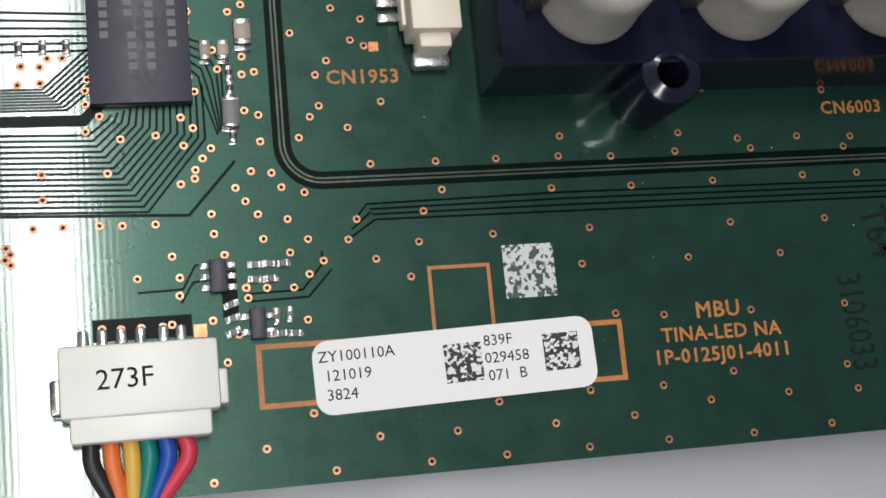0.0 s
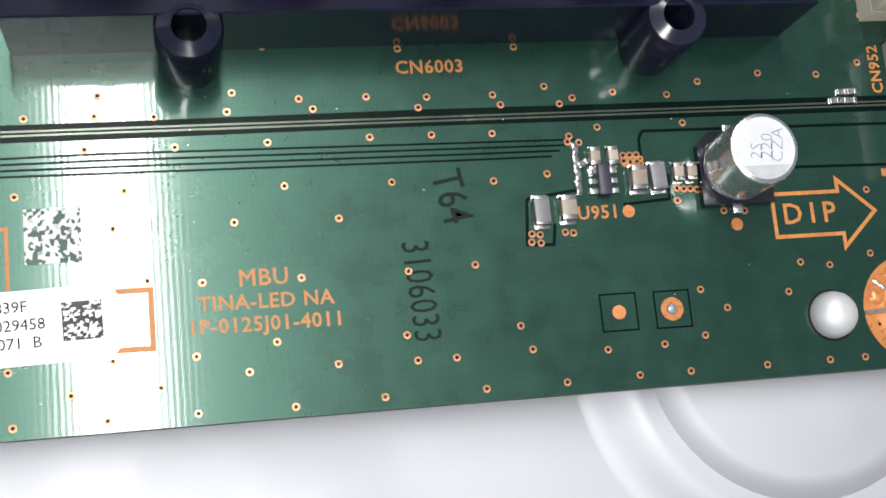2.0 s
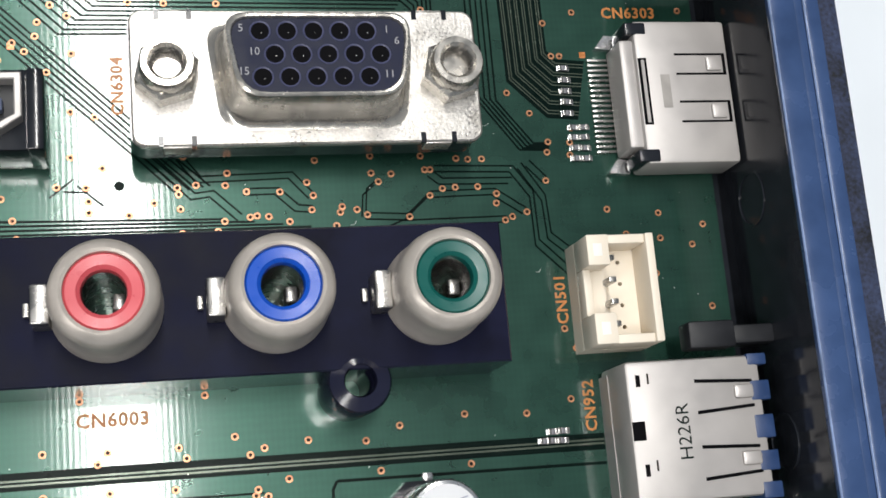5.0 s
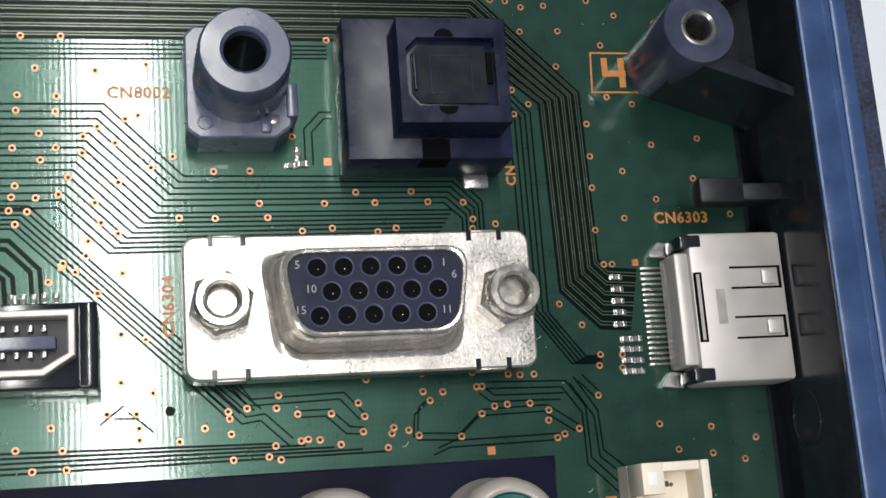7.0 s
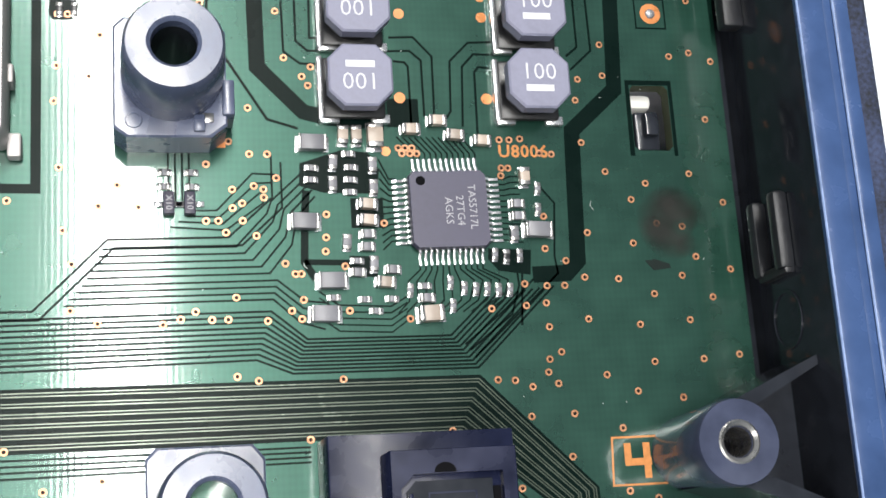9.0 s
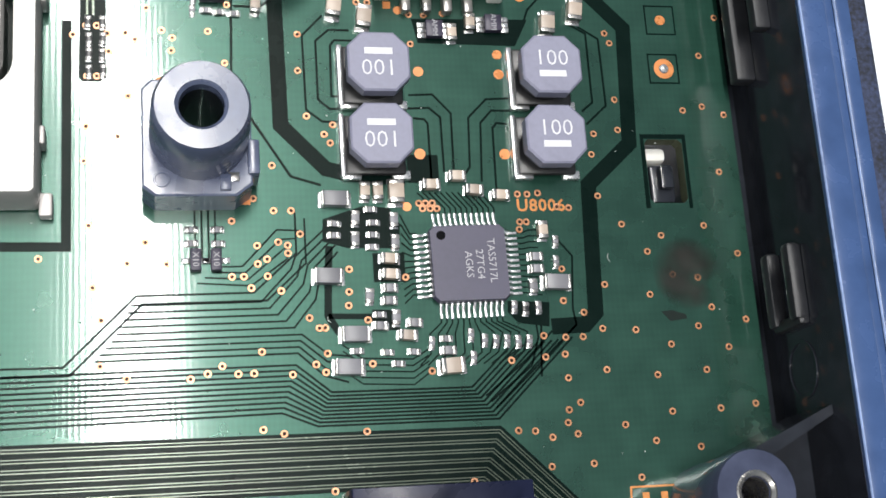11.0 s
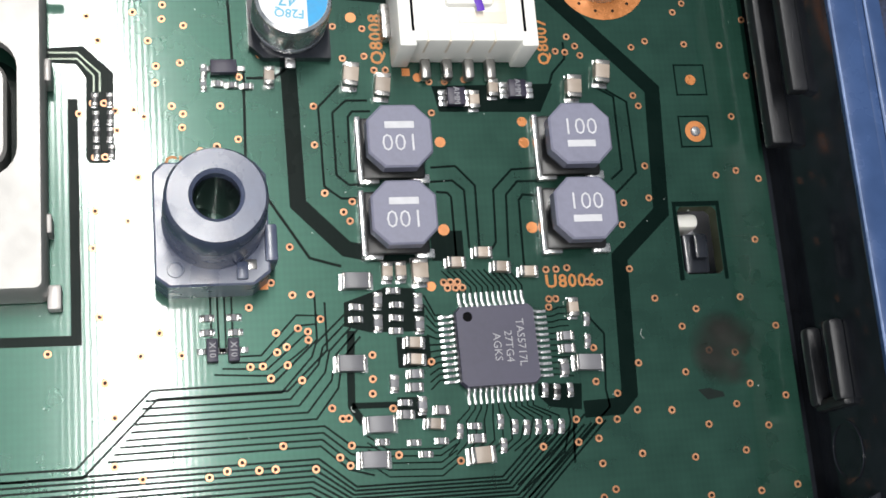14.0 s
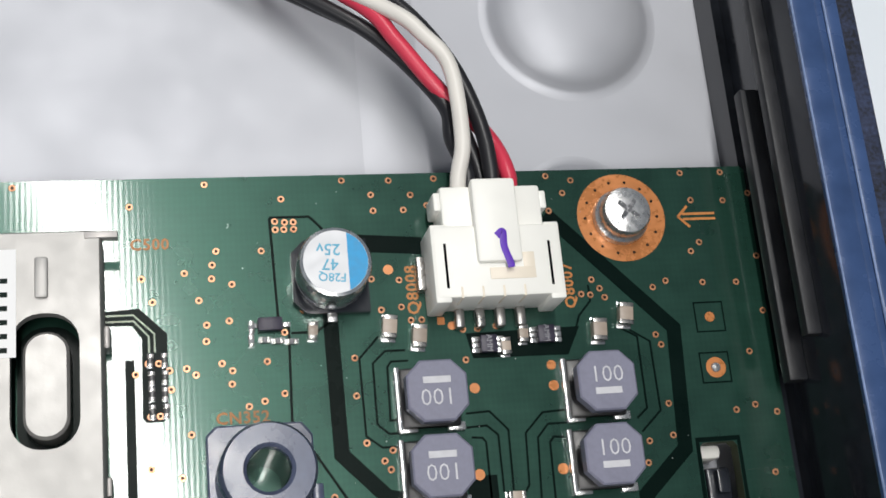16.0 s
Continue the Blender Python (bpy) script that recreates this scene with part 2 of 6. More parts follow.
def soot_material(cx, cy, r):
    """Thin soot, patchy and see-through, thinning out round (cx, cy)."""
    m = material("sooty_smudge", (0.012, 0.012, 0.009), 0.35, vary=0.4, grain=400)
    n, l = m.node_tree.nodes, m.node_tree.links
    co, no, mr = n.new("ShaderNodeTexCoord"), n.new("ShaderNodeTexNoise"), n.new("ShaderNodeMapRange")
    far, fall, mul = n.new("ShaderNodeVectorMath"), n.new("ShaderNodeMapRange"), n.new("ShaderNodeMath")
    no.inputs["Scale"].default_value, no.inputs["Detail"].default_value = 260, 5
    mr.inputs["From Min"].default_value, mr.inputs["From Max"].default_value, mr.inputs["To Max"].default_value = 0.30, 0.70, 0.62
    far.operation, far.inputs[1].default_value = "DISTANCE", (cx * MM, cy * MM, 0)
    fall.inputs["From Min"].default_value, fall.inputs["From Max"].default_value = r * MM, r * 0.55 * MM
    mul.operation = "MULTIPLY"
    l.new(co.outputs["Object"], no.inputs["Vector"]), l.new(no.outputs["Fac"], mr.inputs["Value"]), l.new(co.outputs["Object"], far.inputs[0])
    l.new(far.outputs["Value"], fall.inputs["Value"]), l.new(mr.outputs[0], mul.inputs[0]), l.new(fall.outputs[0], mul.inputs[1]), l.new(mul.outputs[0], n["Principled BSDF"].inputs["Alpha"])
    return m


SMUDGE = soot_material(110.6, 99.9, 3.5)
WIRE = {k: material(k + "_wire_sleeve", c, 0.4, vary=0.06, grain=300) for k, c in (
    ("black", (0.015, 0.015, 0.018)), ("orange", (0.75, 0.17, 0.04)), ("yellow", (0.70, 0.42, 0.07)), ("green", (0.0, 0.19, 0.17)),
    ("blue", (0.01, 0.07, 0.38)), ("red", (0.62, 0.04, 0.08)), ("white", (0.74, 0.71, 0.66)))}
TABLE = material("pale_bench_top", (0.78, 0.83, 0.88), 0.6, vary=0.05, grain=30)


# ---- mesh helpers, all in millimetres ----
def box(bm, x0, y0, z0, x1, y1, z1, bevel=0.0, mat=0):
    made = bmesh.ops.create_cube(bm, size=1.0)["verts"]
    bmesh.ops.scale(bm, vec=(x1 - x0, y1 - y0, z1 - z0), verts=made)
    bmesh.ops.translate(bm, vec=((x0 + x1) / 2, (y0 + y1) / 2, (z0 + z1) / 2), verts=made)
    faces = {f for v in made for f in v.link_faces}
    for f in faces:
        f.material_index = mat
    if bevel:
        edges = list({e for v in made for e in v.link_edges})
        bmesh.ops.bevel(bm, geom=edges, offset=bevel, segments=2, affect="EDGES", profile=0.5, material=mat)
    return bm


def prism(bm, outline, z0, z1, mat=0, top_scale=1.0):
    cx, cy = sum(p[0] for p in outline) / len(outline), sum(p[1] for p in outline) / len(outline)
    low = [bm.verts.new((x, y, z0)) for x, y in outline]
    high = [bm.verts.new((cx + (x - cx) * top_scale, cy + (y - cy) * top_scale, z1)) for x, y in outline]
    k = len(outline)
    faces = [bm.faces.new(high), bm.faces.new(low[::-1])]
    faces += [bm.faces.new((low[i], low[(i + 1) % k], high[(i + 1) % k], high[i])) for i in range(k)]
    for f in faces:
        f.material_index = mat
    return bm


def ring_points(x, y, r, seg, start=0.0):
    return [(x + r * math.cos(start + 2 * math.pi * i / seg), y + r * math.sin(start + 2 * math.pi * i / seg)) for i in range(seg)]


def holed_prism(bm, outline, holes, z0, z1, seg=32, chamfer=0.15):
    """A prism with round holes (x, y, r) right through it; its top takes the second material."""
    cx, cy = sum(p[0] for p in outline) / len(outline), sum(p[1] for p in outline) / len(outline)
    inset = [(px - math.copysign(min(chamfer, abs(px - cx)), px - cx), py - math.copysign(min(chamfer, abs(py - cy)), py - cy)) for px, py in outline]
    rings = [ring_points(x, y, r, seg) for x, y, r in holes]

    def row(pts, z):
        return [bm.verts.new((px, py, z)) for px, py in pts]

    def skin(a, b_):
        for i in range(len(a)):
            bm.faces.new((a[i], a[(i + 1) % len(a)], b_[(i + 1) % len(a)], b_[i]))

    low, wall, top = row(outline, z0), row(outline, z1 - chamfer), row(inset, z1)
    skin(low, wall), skin(wall, top)
    high_rings = [row(ring, z1) for ring in rings]
    for ring, high in zip(rings, high_rings):
        skin(high, row(ring, z0))
    edges = []
    for loop in (top, *high_rings):
        for i in range(len(loop)):
            pair = (loop[i], loop[(i + 1) % len(loop)])
            edges.append(bm.edges.get(pair) or bm.edges.new(pair))
    for f in bmesh.ops.triangle_fill(bm, use_beauty=True, edges=edges)["geom"]:
        if isinstance(f, bmesh.types.BMFace):
            f.material_index = 1
    return bm


def lathe(bm, x, y, profile, seg=32, mat=0, cap=False):
    """A turned shape: profile is a chain of (radius, height)."""
    rows = []
    for r, z in profile:
        rows.append([bm.verts.new((px, py, z)) for px, py in ring_points(x, y, max(r, 1e-4), seg)])
    for a, b in zip(rows, rows[1:]):
        for i in range(seg):
            bm.faces.new((a[i], a[(i + 1) % seg], b[(i + 1) % seg], b[i])).material_index = mat
    if cap:
        bm.faces.new(rows[-1]).material_index = mat
    return bm


def ribbon(bm, line, width, z, mat=0, high=0.02):
    """A flat track along a polyline, with mitred corners."""
    left, right, n = [], [], len(line)
    for i, (x, y) in enumerate(line):
        d = []
        for a, b in ((i - 1, i), (i, i + 1)):
            if a >= 0 and b < n:
                v = Vector((line[b][0] - line[a][0], line[b][1] - line[a][1]))
                d.append(v.normalized())
        t = (d[0] + d[-1]).normalized()
        s = width / 2 / max(0.5, t.dot(d[0]))
        left.append(bm.verts.new((x - t.y * s, y + t.x * s, z + high)))
        right.append(bm.verts.new((x + t.y * s, y - t.x * s, z + high)))
    for i in range(n - 1):
        bm.faces.new((right[i], right[i + 1], left[i + 1], left[i])).material_index = mat
    return bm


def tube(bm, points, radius, seg=10, mat=0):
    """A round cord along 3D points."""
    rows = []
    pts = [Vector(p) for p in points]
    for i, p in enumerate(pts):
        t = (pts[min(i + 1, len(pts) - 1)] - pts[max(i - 1, 0)]).normalized()
        side = t.cross(Vector((0, 0, 1)))
        side = side.normalized() if side.length > 0.05 else Vector((1, 0, 0))
        up = side.cross(t).normalized()
        rows.append([bm.verts.new(p + radius * (math.cos(a) * side + math.sin(a) * up)) for a in (2 * math.pi * k / seg for k in range(seg))])
    for a, b in zip(rows, rows[1:]):
        for i in range(seg):
            bm.faces.new((a[i], a[(i + 1) % seg], b[(i + 1) % seg], b[i])).material_index = mat
    bm.faces.new(rows[0]), bm.faces.new(rows[-1][::-1])
    return bm


def smooth_path(keys, steps=8):
    """Catmull-Rom through 3D keys."""
    k = [Vector(p) for p in keys]
    k = [2 * k[0] - k[1]] + k + [2 * k[-1] - k[-2]]
    out = []
    for a, b, c, d in zip(k, k[1:], k[2:], k[3:]):
        for i in range(steps):
            t = i / steps
            out.append(0.5 * (2 * b + (c - a) * t + (2 * a - 5 * b + 4 * c - d) * t * t + (3 * b - a - 3 * c + d) * t ** 3))
    return out + [k[-2]]


def mesh_of(name, bm, mats):
    bmesh.ops.recalc_face_normals(bm, faces=bm.faces[:])
    for f in bm.faces:
        f.smooth = True
    for e in bm.edges:
        e.smooth = len(e.link_faces) == 2 and e.calc_face_angle(0) < 0.6
    bmesh.ops.scale(bm, vec=(MM, MM, MM), verts=bm.verts[:])
    me = bpy.data.meshes.new(name)
    bm.to_mesh(me)
    bm.free()
    for m in (mats if isinstance(mats, (list, tuple)) else [mats]):
        me.materials.append(m)
    return me


def part(name, bm, mats, parent, label=""):
    ob = new(name, mesh_of(name, bm, mats))
    ob.parent = parent
    return tagged(ob, label)


def thing(name, label, category, x=0.0, y=0.0, z=0.0, turn=0.0, group="", kind=""):
    ob = new(name)
    ob.empty_display_size = 0.002
    ob.matrix_world = pose(x * MM, y * MM, z * MM, 0, 0, turn)
    return tagged(ob, label, category, group, kind)


def words(text, x, y, z, size, mat, parent, turn=0.0, name="legend", bold=0.0, label="", spacing=1.0, squeeze=1.0):
    c = bpy.data.curves.new(name, "FONT")
    c.body, c.size, c.align_x, c.align_y = text, size * MM, "CENTER", "CENTER"
    c.offset = bold * MM
    c.resolution_u = 2
    c.space_character = spacing
    tmp = bpy.data.objects.new(name, c)
    me = bpy.data.meshes.new_from_object(tmp)
    bpy.data.objects.remove(tmp)
    me.materials.clear()
    me.materials.append(mat)
    ob = new(name, me)
    ob.parent = parent
    ob.matrix_basis = pose(x * MM, y * MM, z * MM, 0, 0, turn) @ Matrix.Diagonal((squeeze, 1, 1, 1))
    return tagged(ob, label)


B = bmesh.new


# ---- setting: bench, back plate, frame wall ----
def build_table():
    bm = B()
    box(bm, -400, -400, -70, 600, 600, -42)
    tagged(new("ground", mesh_of("ground", bm, TABLE)), "pale grey-blue workbench top under the television", "bench top", kind="structure")


def build_back_plate():
    """Bare sheet-metal back of the television, with pressed bumps and ribs."""
    base = thing("back_plate", "bare grey sheet metal back plate with pressed bumps", "metal plate", kind="structure")
    bm = B()
    box(bm, -60, -60, -7.0, 119, 215, -6.0)
    part("sheet", bm, STEEL, base)
    for x, y, r, h in ((93.0, 4.0, 19.2, 1.6), (93.0, 4.0, 15.6, 2.9)):
        bm = B()
        lathe(bm, x, y, [(r + 1.5 - 5.0 * k / 10, -5.995 + h * (0.5 - 0.5 * math.cos(math.pi * k / 10))) for k in range(11)] + [(r * 0.3, -5.9 + h), (0.0, -5.9 + h)], 56)
        part("pressed_bump", bm, STEEL, base)
    for x, y, r, h in ((102.6, 160.2, 8.7, 2.6), (100.8, 137.4, 5.6, 1.6)):
        bm = B()
        lathe(bm, x, y, [(r + 1.2, -5.995), (r + 0.4, -5.93), (r, -5.7), (r * 0.95, -6.0 + h * 0.32), (r * 0.86, -6.0 + h * 0.55), (r * 0.7, -6.0 + h * 0.76), (r * 0.45, -6.0 + h * 0.93), (r * 0.2, -6.0 + h * 0.99), (0.0, -6.0 + h)], 56)
        part("pressed_dome", bm, STEEL, base, "smooth pressed dome")
    bm = B()
    for x, w in ((82.4, 3.2),):
        prof = [(-w, -5.99), (-w * 0.4, -5.75), (w * 0.4, -5.75), (w, -5.99)]
        rows = [[bm.verts.new((x + px, y, pz)) for px, pz in prof] for y in (139.0, 150.0, 175.0)]
        for a, b in zip(rows, rows[1:]):
            for i in range(3):
                bm.faces.new((a[i], a[i + 1], b[i + 1], b[i]))
    part("pressed_rib", bm, STEEL, base)
    bm = B()
    box(bm, 108.5, 111.5, -6.0, 111.0, 113.0, -2.6, 0.6)
    part("bent_tab", bm, WHITE, base, "pale tab seen through the board's window")


def build_frame_wall():
    """Side of the television frame: black inner wall with ribs, blue lacquered rim, felt strip outside."""
    base = thing("wall_east", "black plastic frame side with a blue lacquered rim", "frame wall", kind="structure")
    y0, y1 = -60, 215
    bm = B()
    box(bm, 118.3, y0, -12, 119.6, y1, 12.3, 0.15)
    box(bm, 117.35, y0, -9, 118.4, y1, -1.9)
    part("inner_wall", bm, BLACK, base, "black plastic inner wall")
    bm = B()
    box(bm, 118.1, y0, 12.3, 120.6, y1, 13.1, 0.2)
    box(bm, 120.6, y0, 11.0, 121.5, y1, 12.75, 0.1)
    box(bm, 121.5, y0, 10.0, 123.1, y1, 12.9, 0.3)
    part("rim", bm, BEZEL, base, "blue lacquered rim with a fine groove")
    # thin pale cords paint the bright highlight lines along the rim's edges
    for x, z in ((118.12, 13.02), (121.52, 12.86)):
        bm = B()
        tube(bm, [(x + 0.06, y0, z), (x + 0.06, 80, z), (x + 0.06, y1, z)], 0.11, 6)
        part("rim_edge", bm, RIMEDGE, base, "pale highlight line along the edge of the blue rim")
    bm = B()
    box(bm, 123.1, y0, -12, 125.4, y1, 11.9, 0.3)
    part("felt_strip", bm, FLECK, base, "dark speckled felt strip")
    for x0, ya, yb in ((116.4, 117.6, 147.5), (116.8, 121.0, 162.0)):
        bm = B()
        za, zb = (1.5, 3.2) if x0 < 116.5 else (6.0, 7.4)
        box(bm, x0, ya, za, 118.35, yb, zb, 0.25)
        part("rib", bm, CLIPBLACK, base)
    bm = B()
    for za, zb in ((1.6, 3.1), (5.6, 7.1)):
        box(bm, 116.9, 94.0, za, 118.35, 100.9, zb, 0.45)
    box(bm, 117.3, 93.6, 1.8, 118.35, 94.6, 6.9, 0.3)
    part("clip", bm, CLIPBLACK, base, "black U-shaped clip on the frame wall")
    for ya, yb in ((63.9, 66.8), (30.5, 33.4)):
        bm = B()
        box(bm, 110.0, ya + 0.5, 3.4, 114.4, yb, 5.8, 0.3)
        box(bm, 114.0, ya + 0.8, 2.4, 118.4, yb - 0.4, 5.2, 0.3)
        part("finger", bm, CLIPBLACK, base, "black plastic finger that holds the board down")
    for y in (22.5, 44.5, 90.0):
        bm = B()
        me_rows = []
        prof = [(2.6, 118.28), (2.6, 118.15), (2.3, 118.15), (2.3, 118.28)]
        for r, x in prof:
            me_rows.append([bm.verts.new((x, y + r * math.cos(2 * math.pi * i / 28), 4.5 + 1.0 * r * math.sin(2 * math.pi * i / 28))) for i in range(28)])
        for a, b in zip(me_rows, me_rows[1:]):
            for i in range(28):
                bm.faces.new((a[i], a[(i + 1) % 28], b[(i + 1) % 28], b[i]))
        part("ejector_mark", bm, BLACK, base)
    # screw boss with its gusset to the wall
    bm = B()
    lathe(bm, 109.6, 79.4, [(3.15, 0.05), (3.35, 6), (3.5, 10.2), (3.35, 10.6), (1.45, 10.6), (1.2, 10.3), (1.15, 2.0), (0.0, 2.0)], 40)
    part("screw_boss", bm, BOSSBLACK, base, "black plastic screw boss")
    bm = B()
    prism(bm, [(108.4, 76.3), (109.6, 76.0), (118.4, 73.0), (118.4, 73.9), (112.4, 76.6)], 0.2, 10.1)
    prism(bm, [(109.8, 82.6), (111.6, 82.0), (118.4, 85.6), (118.4, 86.4)], 0.2, 8.6)
    prism(bm, [(111.0, 76.6), (118.3, 73.8), (118.3, 85.8), (111.0, 82.2)], 0.2, 3.6)
    part("gusset", bm, BLACK, base, "black plastic gusset web")
    bm = B()
    lathe(bm, 109.6, 79.4, [(1.75, 10.62), (1.6, 10.7), (1.3, 10.5), (1.2, 10.2), (1.14, 9.6), (1.2, 9.3), (1.12, 8.9), (1.2, 8.5), (1.1, 8.0), (1.1, 4.0)], 24)
    part("threaded_insert", bm, TIN, base, "shiny threaded metal insert")
    # hook at the board's lower corner
    bm = B()
    box(bm, 106.4, -1.9, -0.4, 118.4, -0.3, 2.4, 0.25)
    prism(bm, [(105.6, -2.2), (107.6, -2.0), (109.6, -0.4), (109.4, 1.4), (107.8, 1.0), (106.4, -0.4)], 0.1, 3.2)
    part("hook", bm, BLACK, base, "black plastic hook over the board edge")


# ---- the board ----
BOARD = None


def build_board():
    global BOARD
    base = thing("circuit_board", "green main circuit board full of soldered parts", "circuit board", 0, 0, 0)
    BOARD = base
    bm = B()
    # one outline, with a slit to the clip window
    window = [(111.5, 110.0), (111.5, 112.4), (111.1, 112.8), (108.1, 112.8), (107.8, 112.4), (107.8, 107.0), (108.2, 106.6), (111.1, 106.6), (111.5, 107.0), (111.5, 109.99)]
    prism(bm, [(-30, 0.3), (106.6, 0.3), (106.6, 2.2), (110.9, 2.2), (110.9, 0.5), (112.0, 0.5), (113.4, 1.1), (114.9, 2.6), (115.2, 4.3), (116.9, 4.3),
               (116.9, 109.99)] + window[::-1] + [(116.9, 110.0), (116.9, 140.0), (116.5, 140.4), (-30, 140.4)], -1.6, 0)
    bm.normal_update()
    for f in bm.faces:
        f.material_index = 0 if abs(f.normal.z) > 0.5 else 1
    part("laminate", bm, [MASK, EDGE], base, "green solder mask over woven glass laminate")
    return base


def gap_lines(bm, lines, width, z=0.0):
    for line in lines:
        ribbon(bm, line, width, z)


def loop_band(bm, pts, w, z):
    """A closed outline of even width."""
    n, rings = len(pts), ([], [])
    area = sum(a[0] * b[1] - b[0] * a[1] for a, b in zip(pts, pts[1:] + pts[:1]))
    for i in range(n):
        p = Vector(pts[i])
        a, b = (p - Vector(pts[i - 1])).normalized(), (Vector(pts[(i + 1) % n]) - p).normalized()
        t = (a + b).normalized()
        s = w / 2 / max(0.35, t.dot(a)) * (1 if area > 0 else -1)
        for ring, k in zip(rings, (1, -1)):
            ring.append(bm.verts.new((p.x - k * t.y * s, p.y + k * t.x * s, z)))
    for i in range(n):
        bm.faces.new((rings[0][i], rings[0][(i + 1) % n], rings[1][(i + 1) % n], rings[1][i]))
    return bm


def fan(first, last, count):
    """Lines that run evenly between two polylines of the same number of corners."""
    out = []
    for k in range(count):
        f = k / max(1, count - 1)
        out.append([(a[0] + (b[0] - a[0]) * f, a[1] + (b[1] - a[1]) * f) for a, b in zip(first, last)])
    return out


def build_tracks():
    b = BOARD
    # wide bands without copper
    def band(line, width, name="copper_gap", z=0.0):
        bm = B()
        ribbon(bm, line, width, z)
        part(name, bm, GAP, b)

    arc = [(13.9 - 3.1 * math.cos(a), 27.2 - 3.1 * math.sin(a)) for a in [i * math.pi / 16 for i in range(9)]]
    usb_pair = [(10.9, 46.0), (10.8, 27.2)] + arc[1:] + [(34.0, 24.1), (60.0, 24.2), (103.3, 24.0)]
    band(usb_pair, 1.45)
    for off in (-0.17, 0.17):
        bm = B()
        line = [(10.9 + off, 46.0), (10.8 + off, 27.2)] + [(13.9 - (3.1 - off) * math.cos(a), 27.2 - (3.1 - off) * math.sin(a)) for a in [i * math.pi / 16 for i in range(1, 9)]]
        ribbon(bm, line + [(34.0, 24.1 + off), (103.3, 24.0 + off)], 0.17, 0.02)
        part("track", bm, TRACE, b)
    band([(73.8, 134.0), (73.9, 128.2), (74.1, 113.9), (77.9, 109.9), (80.0, 109.4), (84.9, 109.0)], 1.4)
    band([(76.0, 133.6), (83.0, 133.1)], 1.7)
    band([(95.5, 135.9), (98.6, 132.7), (106.9, 124.0), (106.3, 112.4), (101.9, 108.4), (101.4, 96.5), (100.3, 95.4), (97.2, 95.3)], 1.45)
    band([(56.0, 123.4), (56.0, 103.1), (40.0, 103.3)], 0.8)
    bm = B()
    prism(bm, [(53.7, 127.9), (56.9, 128.1), (59.3, 125.7), (59.2, 118.3), (58.8, 117.8), (57.3, 117.8), (57.0, 118.2), (57.1, 125.3), (56.3, 126.5), (53.7, 126.6)], 0.004, 0.02)
    part("copper_gap", bm, GAP, b)
    for off in (0.0, 0.55):
        bm = B()
        ribbon(bm, [(53.7, 127.5 - off), (56.4, 127.5 - off), (58.2 - off * 0.9, 125.7 - off * 0.4), (58.2 - off * 0.9, 124.0)], 0.16, 0.022)
        part("track", bm, TRACE, b)
    band([(85.2, 109.9), (88.0, 109.9)], 2.6)
    band([(-20.0, 29.9), (-4.4, 29.7), (-2.9, 31.2)], 0.9)
    band([(-4.5, 13.2), (2.9, 13.2)], 1.7)
    band([(4.6, 16.7), (5.9, 16.7), (5.9, 13.6)], 1.2)
    for x, y, s in ((75.25, 6.75, 3.1), (80.0, 6.7, 3.1), (110.75, 124.9, 2.9), (110.55, 119.9, 2.9)):
        bm = B()
        q = s / 2
        loop_band(bm, [(x - q, y - q), (x + q, y - q), (x + q, y + q), (x - q, y + q)], 0.15, 0.02)
        part("pad_outline", bm, GAP, b)
    # fine signal lines, bundle by bundle
    lots = []
    # differential pairs on a wide strip without copper
    outer = [(20, 87.0), (91.9, 86.8), (101.5, 77.0), (101.8, 60.6), (102.6, 59.8), (105.4, 59.6)]
    inner = [(20, 81.8), (89.8, 81.9), (97.2, 75.8), (97.6, 57.6), (101.2, 54.0), (104.2, 53.8)]
    bm = B()
    rows = [[bm.verts.new((x, y, 0.02)) for x, y in line] for line in (inner, outer)]
    for k in range(5):
        bm.faces.new((rows[0][k], rows[0][k + 1], rows[1][k + 1], rows[1][k]))
    part("copper_gap", bm, GAP, b)
    for k in range(6):
        for d in (0.0, 0.052):
            f = 0.07 + 0.16 * k + d
            bm = B()
            ribbon(bm, [(a[0] + (c[0] - a[0]) * f, a[1] + (c[1] - a[1]) * f) for a, c in zip(outer, inner)], 0.10, 0.022)
            part("track", bm, TRACE, b)
    # bare laminate round the amplifier's small parts
    band([(77.85, 102.9), (77.65, 100.2), (77.5, 96.7), (78.4, 95.2)], 0.65)
    band([(77.5, 96.7), (81.4, 96.6)], 0.5)
    band([(96.4, 97.4), (95.9, 90.9)], 0.2)
    for pts in ([(77.4, 105.3), (81.0, 106.5), (83.3, 106.3), (84.2, 104.8), (84.0, 102.6), (79.4, 102.7), (77.3, 103.3)], [(93.4, 97.7), (97.2, 97.5), (97.0, 95.3), (94.2, 95.7), (93.3, 96.7)],
                [(81.3, 97.2), (83.8, 97.1), (83.6, 95.3), (81.2, 95.5)], [(81.6, 102.2), (84.4, 102.2), (84.4, 99.6), (81.6, 99.6)], [(86.4, 124.4), (86.9, 122.0), (96.1, 121.9), (97.5, 124.6)],
                [(107.3, 106.1), (107.4, 113.3), (107.75, 113.3), (107.75, 106.1)], [(111.55, 106.1), (111.55, 113.3), (111.9, 113.3), (111.9, 106.1)], [(107.75, 112.85), (107.75, 113.3), (111.55, 113.3), (111.55, 112.85)]):
        bm = B()
        prism(bm, pts, 0.004, 0.012)
        part("bare_patch", bm, GAP, b)
